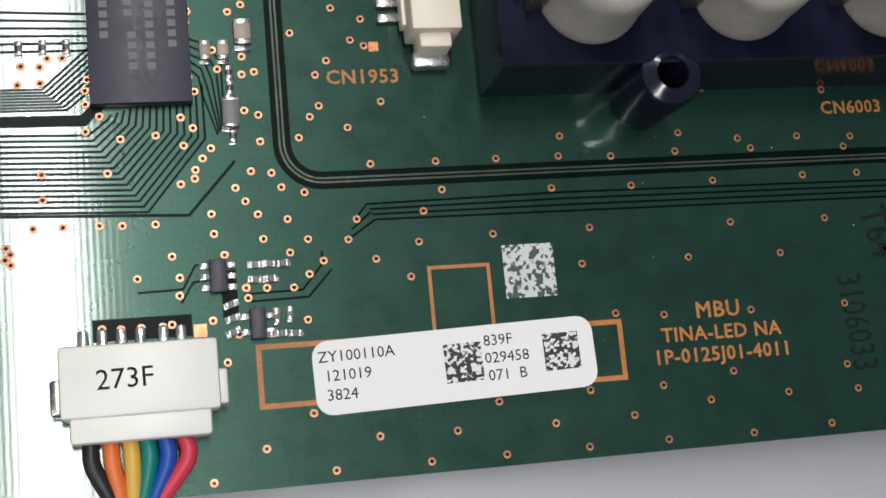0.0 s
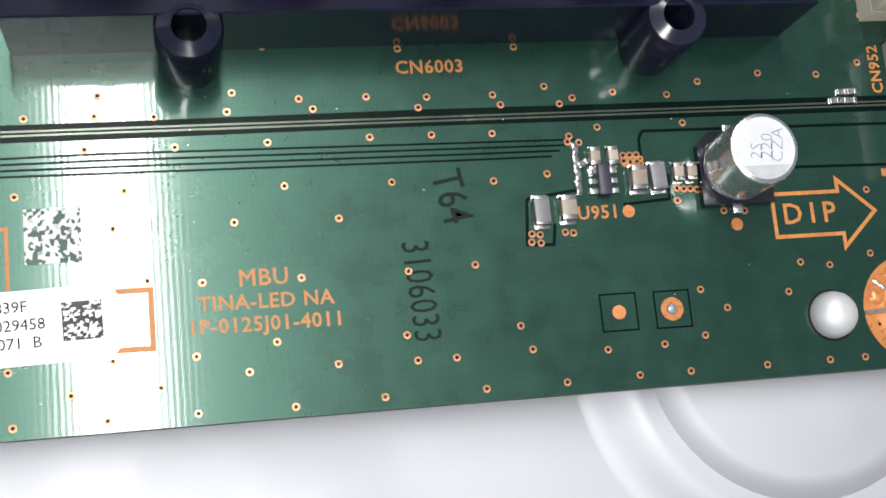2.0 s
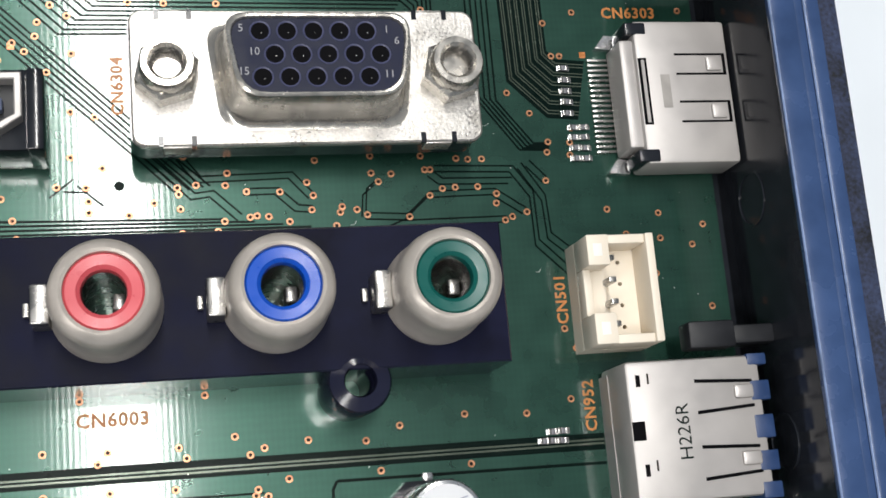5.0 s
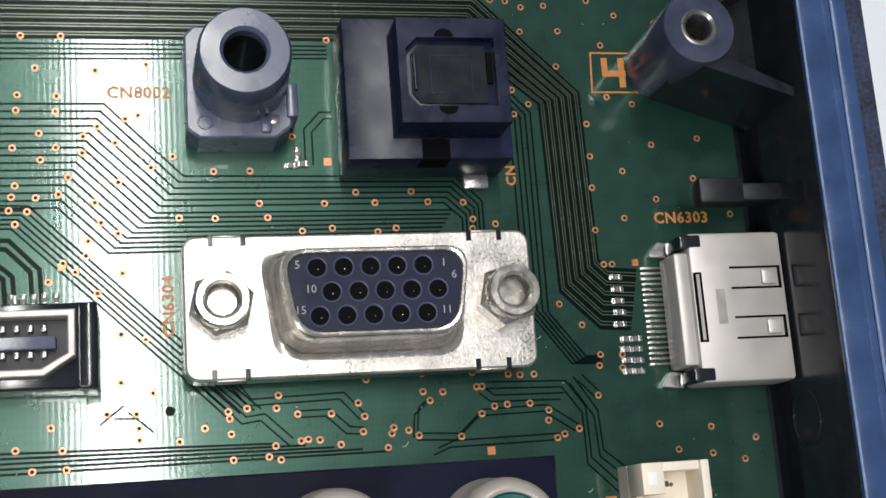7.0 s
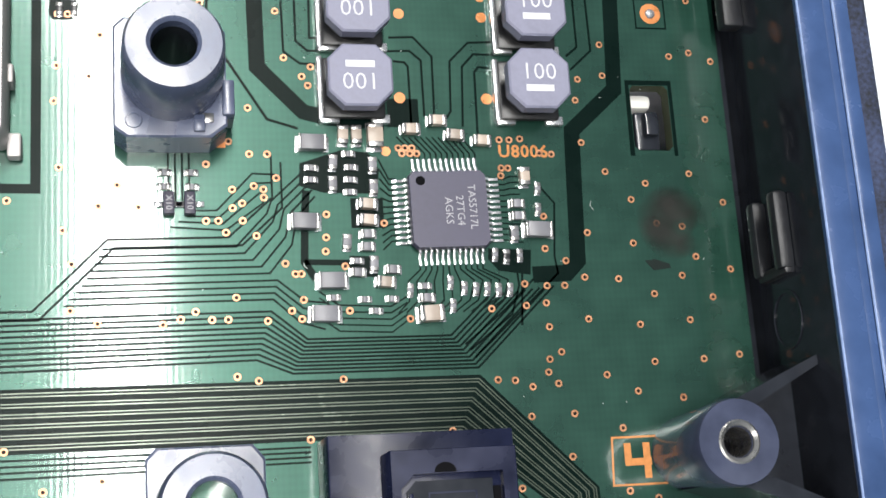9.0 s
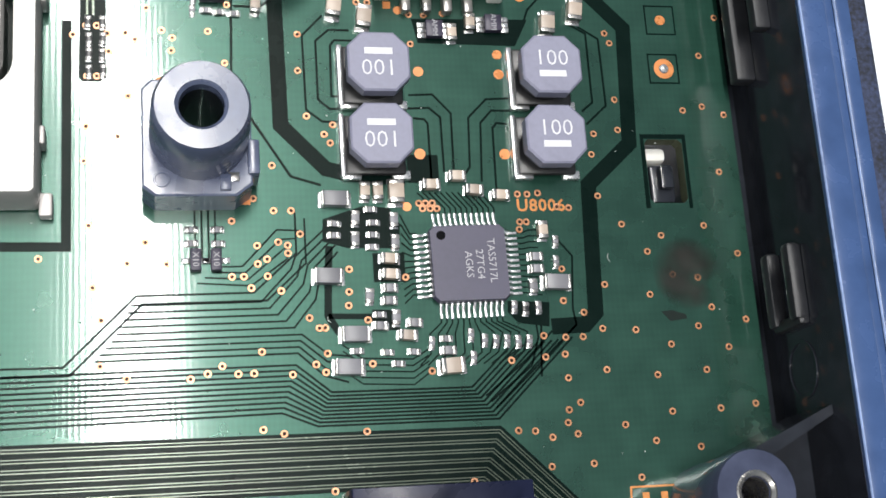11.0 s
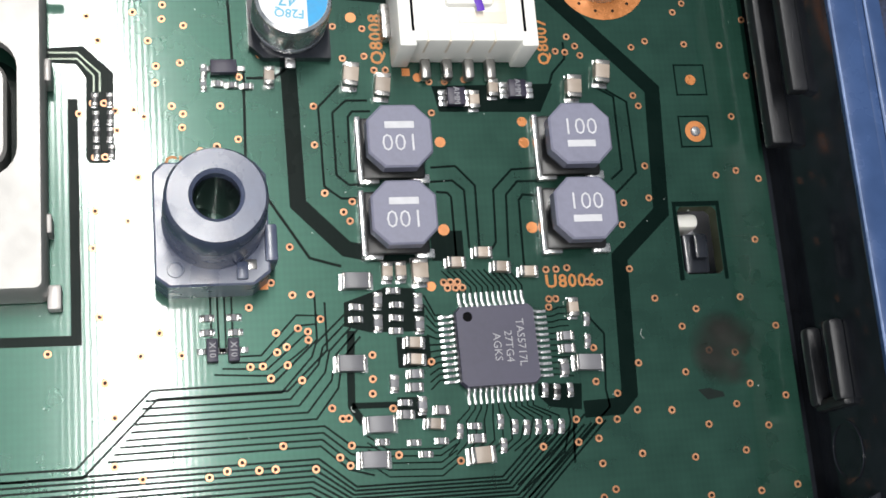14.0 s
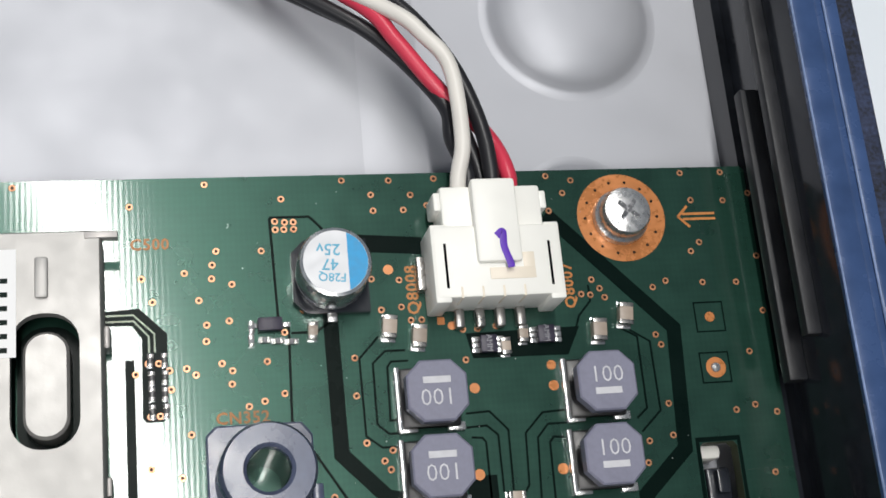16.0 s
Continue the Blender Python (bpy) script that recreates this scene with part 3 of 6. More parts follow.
    lots.append((fan([(91.2, 80.6), (96.4, 75.0), (96.4, 55.8), (99.6, 51.6), (101.2, 51.6)], [(91.2, 78.6), (94.3, 74.1), (94.3, 56.3), (98.2, 51.0), (101.0, 50.9)], 5), 0.15))
    lots.append((fan([(20, 75.8), (57.4, 75.8), (64.1, 69.1), (88.6, 68.8), (91.0, 66.4), (91.0, 62.5)], [(20, 72.4), (55.8, 72.4), (62.0, 66.4), (87.4, 66.3), (89.0, 64.8), (89.0, 62.5)], 6), 0.15))
    lots.append((fan([(20, 71.8), (55.5, 71.8), (61.6, 65.8), (88.2, 65.6)], [(20, 66.4), (53.4, 66.4), (57.6, 62.3), (86.0, 62.4)], 9), 0.15))
    lots.append((fan([(40, 66.9), (51.0, 66.6), (66.4, 51.6), (70.0, 48.3)], [(40, 64.8), (49.6, 64.6), (63.6, 51.2), (67.0, 47.8)], 6), 0.15))
    lots.append((fan([(20, 46.2), (71.2, 45.3)], [(20, 43.9), (81.0, 44.1)], 5), 0.16))
    for line in ([(67.4, 51.0), (69.0, 48.9), (77.0, 49.1), (78.7, 47.2)], [(64.8, 51.1), (68.5, 47.4), (70.1, 47.6), (72.4, 45.4)], [(73.0, 47.7), (75.7, 47.7), (77.4, 46.1), (78.6, 46.0)],
                 [(84.6, 48.3), (83.5, 47.4), (83.3, 45.4)], [(83.6, 45.2), (87.1, 45.0), (89.3, 47.0), (95.3, 47.1), (98.1, 45.2)], [(89.8, 49.4), (97.2, 49.2), (98.9, 46.8), (99.0, 42.2), (102.4, 38.8)],
                 [(89.5, 49.0), (90.5, 48.2), (97.0, 48.1)], [(98.8, 49.7), (100.3, 48.1)], [(98.0, 49.5), (100.0, 46.4), (100.2, 42.8), (103.5, 40.0)], [(85.0, 43.8), (86.5, 44.4), (96.2, 44.5)]):
        for side in (-0.33, 0.33):
            lots.append(([[(x + side * 0.6, y + side * 0.85) for x, y in line]], 0.13))
    lots.append((fan([(20, 92.0), (74.6, 92.6), (77.5, 90.2), (89.6, 90.2), (93.2, 93.6)], [(20, 87.6), (73.3, 88.6), (76.2, 87.4), (91.8, 87.4), (99.0, 94.3)], 10), 0.15))
    lots.append((fan([(20, 93.0), (55.8, 93.0), (61.6, 98.8), (71.3, 98.9), (75.0, 102.3), (75.0, 106.0)], [(20, 92.3), (56.3, 92.3), (62.1, 98.1), (72.4, 98.2), (75.8, 101.4), (75.8, 105.4)], 2), 0.15))
    lots.append((fan([(61.2, 98.0), (71.9, 98.1), (74.5, 100.9), (74.9, 102.0), (77.7, 104.6)], [(60.0, 95.6), (74.6, 95.8), (76.5, 98.2), (77.0, 100.6), (78.6, 102.4)], 5), 0.14))
    lots.append((fan([(59.6, 95.0), (75.2, 95.2), (77.4, 93.4), (79.4, 93.2)], [(58.2, 93.4), (74.8, 93.6), (77.0, 91.6), (79.0, 91.0)], 4), 0.14))
    lots.append((fan([(20, 81.4), (77.4, 81.4)], [(20, 79.7), (77.4, 80.2)], 4), 0.14))
    lots.append((fan([(17.2, 22.0), (34.0, 22.2), (63.0, 21.9), (73.2, 21.8)], [(17.8, 20.7), (34.0, 20.6), (63.0, 20.4), (71.0, 20.4)], 4), 0.15))
    lots.append((fan([(16.2, 20.8), (17.2, 22.0)], [(15.5, 19.2), (17.8, 20.7)], 3), 0.15))
    lots.append((fan([(-18.7, 28.9), (-4.1, 28.5), (-2.6, 29.7), (-2.3, 30.1)], [(-18.8, 22.9), (0.1, 22.2), (4.8, 27.9), (4.8, 32.4)], 15), 0.16))
    lots.append(([[(-18.8, 22.7), (3.2, 21.8), (7.0, 26.0)]], 0.2))
    lots.append((fan([(-20, 32.4), (-7.4, 32.3), (-3.8, 35.6)], [(-20, 30.7), (-5.6, 30.6), (-3.8, 32.1)], 8), 0.15))
    lots.append((fan([(-14, 38.8), (-3.7, 38.4)], [(-14, 35.4), (-3.7, 35.4)], 6), 0.16))
    lots.append((fan([(4.0, 36.2), (5.6, 35.6), (6.4, 34.0), (6.4, 29.0)], [(3.8, 33.8), (4.6, 33.0), (4.8, 31.6), (5.8, 28.2)], 5), 0.14))
    lots.append(([[(-1.0, 15.9), (2.4, 16.0), (3.4, 17.8), (4.6, 17.9)], [(2.2, 14.9), (3.2, 16.5), (4.6, 16.6)], [(7.0, 15.3), (11.6, 15.4), (13.3, 17.4), (13.3, 18.4)], [(7.4, 14.7), (12.0, 14.8), (14.0, 16.9)]], 0.15))
    lots.append(([[(79.3, 22.3), (103.3, 22.1)], [(91.6, 18.5), (103.1, 18.3)], [(79.3, 22.3), (78.9, 21.6), (78.9, 19.2)], [(68.4, 16.8), (73.0, 17.4)], [(68.4, 16.8), (68.0, 12.9), (70.3, 12.8), (70.6, 14.6)], [(76.8, 15.9), (81.0, 16.2), (81.2, 18.4)]], 0.22))
    lots.append(([[(68.9, 136.3), (72.6, 136.3), (73.8, 135.0)], [(68.9, 136.3), (69.2, 126.6)], [(70.1, 125.9), (69.9, 117.2), (74.8, 109.2), (77.4, 108.4)], [(70.3, 125.2), (72.6, 125.2), (74.0, 126.2)]], 0.2))
    lots.append(([[(78.2, 124.5), (76.3, 122.5), (76.4, 115.4), (77.8, 114.3), (79.1, 114.3)], [(80.6, 123.1), (78.7, 123.1), (77.5, 122.0), (77.5, 116.4), (78.5, 115.5), (80.3, 115.5)],
                  [(80.8, 122.1), (79.2, 122.1), (78.8, 121.6), (78.7, 116.7), (79.3, 116.7)]], 0.17))
    lots.append(([[(85.7, 116.9), (87.9, 117.0), (89.5, 115.2), (89.4, 109.7)], [(85.3, 115.6), (87.5, 115.7), (88.5, 114.8), (88.5, 109.6)], [(86.0, 114.7), (87.0, 114.6), (87.3, 114.2), (87.3, 108.9)]], 0.17))
    lots.append(([[(95.0, 116.7), (92.9, 116.6), (91.1, 114.8), (90.9, 110.1), (90.5, 109.5)], [(95.4, 115.5), (93.3, 115.5), (92.2, 114.3), (91.9, 108.7)],
                  [(94.7, 114.2), (93.7, 114.3), (93.3, 113.8), (93.2, 108.3), (93.3, 107.7)]], 0.17))
    lots.append(([[(101.2, 124.4), (103.1, 123.3), (103.1, 116.4), (102.0, 115.5)], [(102.4, 124.0), (104.3, 122.8), (104.4, 116.1), (102.3, 114.2)], [(97.0, 124.0), (97.6, 125.6), (98.9, 127.0), (98.9, 128.6)]], 0.17))
    # long lines that leave the amplifier's lower corner
    lots.append(([[(98.4, 103.3), (99.7, 101.7), (99.3, 96.9), (99.5, 95.4), (95.1, 91.4), (91.6, 88.3)], [(95.7, 97.0), (95.9, 94.4), (95.1, 91.9), (91.2, 88.9)], [(97.2, 94.9), (94.6, 92.4), (90.8, 89.4)]], 0.15))
    # matched pairs that bend into the upright socket
    for r in (0.0, 0.75, 2.2, 2.95, 4.4):
        lots.append(([[(20, 63.7 - r), (49.4 - r * 0.35, 63.6 - r), (51.9 - r, 61.0 - r * 0.25), (52.1 - r, 57.3)]], 0.34))
    lots.append((fan([(68.2, 107.5), (68.2, 102.0)], [(66.5, 107.5), (66.5, 102.0)], 4), 0.13))
    lots.append((fan([(68.6, 101.2), (70.4, 101.2), (73.4, 104.4), (75.3, 104.3)], [(66.6, 99.8), (71.1, 99.5), (74.2, 101.8), (74.3, 102.2)], 4), 0.13))
    lots.append((fan([(74.9, 70.0), (74.9, 73.4), (76.4, 75.0), (77.5, 75.0)], [(75.6, 70.0), (75.6, 73.1), (76.8, 74.4), (77.5, 74.4)], 2), 0.13))
    lots.append((fan([(56.6, 47.6), (58.6, 49.2)], [(58.9, 48.6), (61.0, 46.8)], 3), 0.13))
    # short green tracks that fan out from the amplifier's leads
    bm = B()
    for k in range(12):
        s = 0.5 * k
        up = max(0.0, k - 6) * 0.35
        ribbon(bm, [(85.6, 98.4 + s), (85.0, 98.4 + s), (84.2, 98.4 + s + (up if k > 6 else -0.25 * (6 - k) * 0.5))], 0.14, 0.012)
        ribbon(bm, [(94.4, 98.4 + s), (95.2, 98.4 + s), (95.8, 98.2 + s * 1.08), (96.6, 98.2 + s * 1.08)], 0.12, 0.012)
        ribbon(bm, [(87.3 + s, 96.5), (87.3 + s, 95.9), (86.2 + s * 1.5 + (0.5 if k > 6 else 0), 94.9), (86.2 + s * 1.5, 93.2), (85.2 + s * 1.4, 92.2)], 0.13, 0.012)
        ribbon(bm, [(87.3 + s, 105.7), (87.3 + s, 106.2), (85.9 + s * 1.05, 107.7)], 0.14, 0.012)
    for k in range(5):
        ribbon(bm, [(78.6, 94.2 - 0.55 * k), (80.2, 93.0 - 0.55 * k), (84.6, 92.8 - 0.55 * k), (86.0, 93.6 - 0.5 * k)], 0.13, 0.012)
    tagged(part("lead_track_field", bm, GAP, b, "fine dark tracks fanning out from the chip"), kind="stuff")
    bm = B()
    for lines, width in lots:
        gap_lines(bm, lines, width * 1.2)
    tagged(part("track_field", bm, GAP, b, "hundreds of fine dark signal tracks"), kind="stuff")


def build_silkscreen():
    b = BOARD
    for pts, w in (([(21.8, 16.5), (26.7, 16.5), (26.7, 11.0), (21.8, 11.0)], 0.3), ([(7.8, 11.1), (37.3, 11.1), (37.3, 6.5), (7.8, 6.5)], 0.42),
                   ([(90.4, 16.1), (96.7, 16.1), (96.7, 17.2), (100.0, 14.2), (96.7, 11.1), (96.7, 12.3), (90.4, 12.3)], 0.34),
                   ([(102.8, 77.0), (103.0, 81.0), (107.6, 81.0), (107.6, 77.0)], 0.17)):
        bm = B()
        loop_band(bm, pts, w, 0.03)
        part("legend_frame", bm, SILK, b)
    for x, y in ((107.4, 7.45), (109.1, 135.2)):
        bm = B()
        gap_lines(bm, [[(x + 0.5, y + 0.27), (x + 3.9, y + 0.27)], [(x + 0.5, y - 0.27), (x + 3.9, y - 0.27)], [(x, y), (x + 1.1, y + 1.1)], [(x, y), (x + 1.1, y - 1.1)]], 0.26, 0.02)
        part("legend_arrow", bm, SILK, b)
    for text, x, y, size, turn in (("MBU", 46.1, 11.5, 1.9, 0), ("TINA-LED NA", 46.2, 9.6, 1.65, 0), ("1P-0125J01-4011", 46.1, 7.8, 1.65, 0),
                                   ("CN1953", 17.8, 32.6, 1.65, 0), ("CN6003", 61.2, 28.6, 1.6, 0), ("DIP", 93.7, 14.2, 2.6, 0), ("U951", 74.5, 15.3, 1.6, 0),
                                   ("CN501", 100.7, 36.9, 1.45, 90), ("CN952", 102.3, 27.2, 1.45, 90), ("CN6303", 110.4, 64.4, 1.5, 0),
                                   ("CN352", 65.6, 117.7, 1.5, 0), ("U8006", 97.2, 106.4, 1.6, 0), ("Q8008", 81.8, 128.8, 1.6, 90), ("Q8007", 97.0, 128.6, 1.5, 90),
                                   ("CN8002", 60.4, 76.8, 1.5, 0), ("CN6304", 62.5, 57.5, 1.45, 90), ("C500", 58.0, 134.0, 1.5, 0), ("888", 78.1, 19.6, 1.3, 0), ("CN", 94.0, 68.8, 1.3, 90)):
        words(text, x, y, 0.03, size, SILK, b, turn, bold=0.035, spacing=1.45 if text == "DIP" else 1.08)
    bm = B()
    ribbon(bm, [(104.3, 80.5), (104.3, 78.9), (106.4, 78.9)], 0.62, 0.012)
    ribbon(bm, [(106.0, 80.5), (106.0, 77.5)], 0.62, 0.014)
    part("legend_four", bm, SILK, b, "bold open figure four")
    words("T64", 61.9, 17.3, 0.03, 3.7, INK, b, -80, "stamp_mark", 0.02, squeeze=0.78)
    words("3106033", 58.6, 9.6, 0.03, 3.3, INK, b, -87, "stamp_mark", 0.0, squeeze=0.74)
    # round and square bare test pads
    dots = ((77.2, 15.3, 0.55), (86.85, 13.65, 0.55), (94.25, 111.3, 0.5), (86.4, 111.3, 0.5), (86.75, 119.2, 0.48), (94.3, 119.05, 0.48), (94.3, 121.0, 0.45),
            (84.9, 106.4, 0.42), (79.65, 130.85, 0.48), (71.6, 127.4, 0.42), (85.2, 125.2, 0.4), (110.77, 124.9, 0.5), (75.25, 6.75, 0.6))
    for x, y, r in dots:
        bm = B()
        prism(bm, ring_points(x, y, r, 20), 0.005, 0.03)
        part("test_pad", bm, COPPER, b)
    for x, y, s in ((102.5, 34.1, .7), (101.6, 17.6, .7), (90.0, 43.6, .7), (76.9, 70.3, .7), (74.0, 74.9, .6), (105.3, 60.2, .6), (70.9, 107.0, .7), (3.5, 12.7, 1.0), (18.9, 35.2, .8), (53.7, 61.2, .6), (84.2, 125.7, .7)):
        bm = B()
        box(bm, x - s / 2, y - s / 2, 0.005, x + s / 2, y + s / 2, 0.03)
        part("square_pad", bm, COPPER, b)
    for x, y in ((79.95, 6.72), (110.6, 119.9)):
        bm = B()
        lathe(bm, x, y, [(1.0, 0.01), (1.0, 0.03), (0.45, 0.03)], 28)
        part("ring_pad", bm, COPPER, b)
        bm = B()
        lathe(bm, x, y, [(0.5, 0.03), (0.4, 0.16), (0.0, 0.2)], 20)
        part("solder_dot", bm, SOLDER, b)
    for x, y, r in ((102.1, 5.35, 4.65), (103.2, 135.3, 4.5)):
        bm = B()
        lathe(bm, x, y, [(r, 0.005), (r, 0.03), (1.4, 0.03)], 64)
        part("ground_ring", bm, COPPER, b, "bare orange copper ring round the screw")
    for i in range(14):
        a = 2 * math.pi * i / 14
        bm = B()
        prism(bm, ring_points(103.2 + 3.7 * math.cos(a), 135.3 + 3.7 * math.sin(a), 0.16, 8), 0.031, 0.036)
        part("ring_via", bm, HOLE, b)
    for i in range(5):
        a = math.radians(200 + 32 * i)
        bm = B()
        prism(bm, ring_points(102.1 + 3.6 * math.cos(a), 5.35 + 3.6 * math.sin(a), 0.16, 8), 0.031, 0.036)
        part("ring_via", bm, HOLE, b)
    bm = B()
    prism(bm, [(112.0, 0.7), (113.3, 1.25), (114.7, 2.7), (115.0, 4.2), (114.0, 3.4), (112.9, 2.0)], 0.004, 0.03)
    part("corner_pad", bm, COPPER, b)
    # marker strokes and soot
    bm = B()
    tube(bm, smooth_path([(105.7, 13.7, 0), (106.8, 12.5, 0), (109.0, 11.9, 0), (110.8, 12.2, 0), (111.2, 13.2, 0), (110.3, 13.7, 0), (109.8, 13.4, 0)]), 0.32, 6)
    bmesh.ops.scale(bm, vec=(1, 1, 0.08), verts=bm.verts[:])
    bmesh.ops.translate(bm, vec=(0, 0, 0.03), verts=bm.verts[:])
    part("marker_stroke", bm, INK, b)
    bm = B()
    prism(bm, [(107.6, 96.4), (108.6, 96.5), (109.9, 96.1), (110.0, 95.7), (108.4, 95.5)], 0.004, 0.03)
    part("scorch_mark", bm, INK, b)
    bm = B()
    prism(bm, ring_points(110.6, 99.9, 3.5, 32), 0.05, 0.055)
    part("soot_smudge", bm, SMUDGE, b, "sooty smudge on the solder mask")
    bm = B()
    prism(bm, ring_points(62.36, 48.5, 0.42, 12), 0.004, 0.03)
    part("ink_dot", bm, INK, b)
    bm = B()
    box(bm, 28.0, 13.6, 0.004, 32.3, 18.0, 0.03)
    part("printed_patch", bm, CODEGREY, b, "pale printed square patch")


# ---- connectors ----
def build_rca_block():
    t = thing("rca_socket_block", "blue-black plastic block of five phono sockets", "socket block", 60.5, 36.3)
    x0, x1, y0, y1 = -33.0, 32.8, -6.0, 6.1
    bm = B()
    holed_prism(bm, [(x0, y0 + 0.3), (x1, y0 + 0.3), (x1, y1), (x0, y1)], [(-25.4 + 13.05 * i, 0.25, 1.6) for i in range(5)], 0.02, 8.0)
    part("body", bm, [NAVYBLACK, NAVYMATT], t)
    for x in (-19.2, 20.1):
        bm = B()
        lathe(bm, x, -6.6, [(2.5, 0.02), (2.65, 7.4), (2.45, 7.8), (1.35, 8.15), (1.2, 7.6), (1.28, 7.2), (1.15, 6.8), (1.28, 6.4), (1.15, 6.0), (1.15, 5.0), (1.1, 0.05)], 32)
        box(bm, x - 2.3, -5.5, 5.0, x + 2.3, -5.2, 7.9)
        part("screw_post", bm, NAVYBLACK, t, "black screw post with an open hole")
    for i, mat in enumerate((REDP, WHITE, PINK, BLUE, TEAL)):
        x, y = -25.4 + 13.05 * i, 0.25
        bm = B()
        lathe(bm, x, y, [(4.35, 8.0), (4.35, 8.6), (4.2, 8.9), (4.15, 13.2), (4.0, 14.3), (3.6, 14.85), (3.2, 15.0), (2.95, 14.9), (2.9, 14.4)], 44)
        cup = part("socket_cup", bm, SHELLGREY, t, "pale grey metal cup")
        bm = B()
        lathe(bm, x, y, [(2.92, 14.5), (2.75, 14.7), (2.0, 14.6), (1.7, 14.3), (1.62, 13.6)], 36)
        part("insulator_ring", bm, mat, cup)
        bm = B()
        lathe(bm, x, y, [(1.63, 13.6), (1.6, 9.2), (1.58, 0.05)], 24)
        part("bore", bm, TIN, cup, "dull metal bore open to the board")
        bm = B()
        box(bm, x + 0.5, y - 0.75, 6.0, x + 1.5, y + 0.6, 10.6, 0.2)
        part("contact", bm, TIN, cup, "shiny inner contact")
        bm = B()
        box(bm, x - 5.5, y - 1.6, 7.9, x - 4.1, y + 1.5, 11.0, 0.2)
        box(bm, x - 6.2, y - 0.6, 7.9, x - 5.7, y + 0.5, 8.7, 0.1)
        part("ground_tab", bm, TIN, cup, "bright bent ground tab")


def rounded(x0, y0, x1, y1, r, seg=5):
    pts = []
    for cx, cy, a in ((x1 - r, y1 - r, 0), (x0 + r, y1 - r, 90), (x0 + r, y0 + r, 180), (x1 - r, y0 + r, 270)):
        pts += [(cx + r * math.cos(math.radians(a + 90 * i / seg)), cy + r * math.sin(math.radians(a + 90 * i / seg))) for i in range(seg + 1)]
    return pts


def loft(bm, loops, mat=0, cap=True):
    """Skin between closed loops of (outline, z)."""
    rows = [[bm.verts.new((x, y, z)) for x, y in pts] for pts, z in loops]
    k = len(rows[0])
    for a, b in zip(rows, rows[1:]):
        for i in range(k):
            bm.faces.new((a[i], a[(i + 1) % k], b[(i + 1) % k], b[i])).material_index = mat
    if cap:
        bm.faces.new(rows[-1]).material_index = mat
    return bm


def d_outline(cx, cy, wt, wb, h, r=2.1):
    """The D of a video socket: wide at the top."""
    c = [(cx + wt / 2, cy + h / 2), (cx - wt / 2, cy + h / 2), (cx - wb / 2, cy - h / 2), (cx + wb / 2, cy - h / 2)]
    out = []
    for i, p in enumerate(c):
        a, b = Vector(c[i - 1]) - Vector(p), Vector(c[(i + 1) % 4]) - Vector(p)
        s, e = Vector(p) + a.normalized() * r, Vector(p) + b.normalized() * r
        out += [tuple((1 - f) ** 2 * s + 2 * f * (1 - f) * Vector(p) + f * f * e) for f in (0, 0.2, 0.4, 0.6, 0.8, 1.0)]
    return out


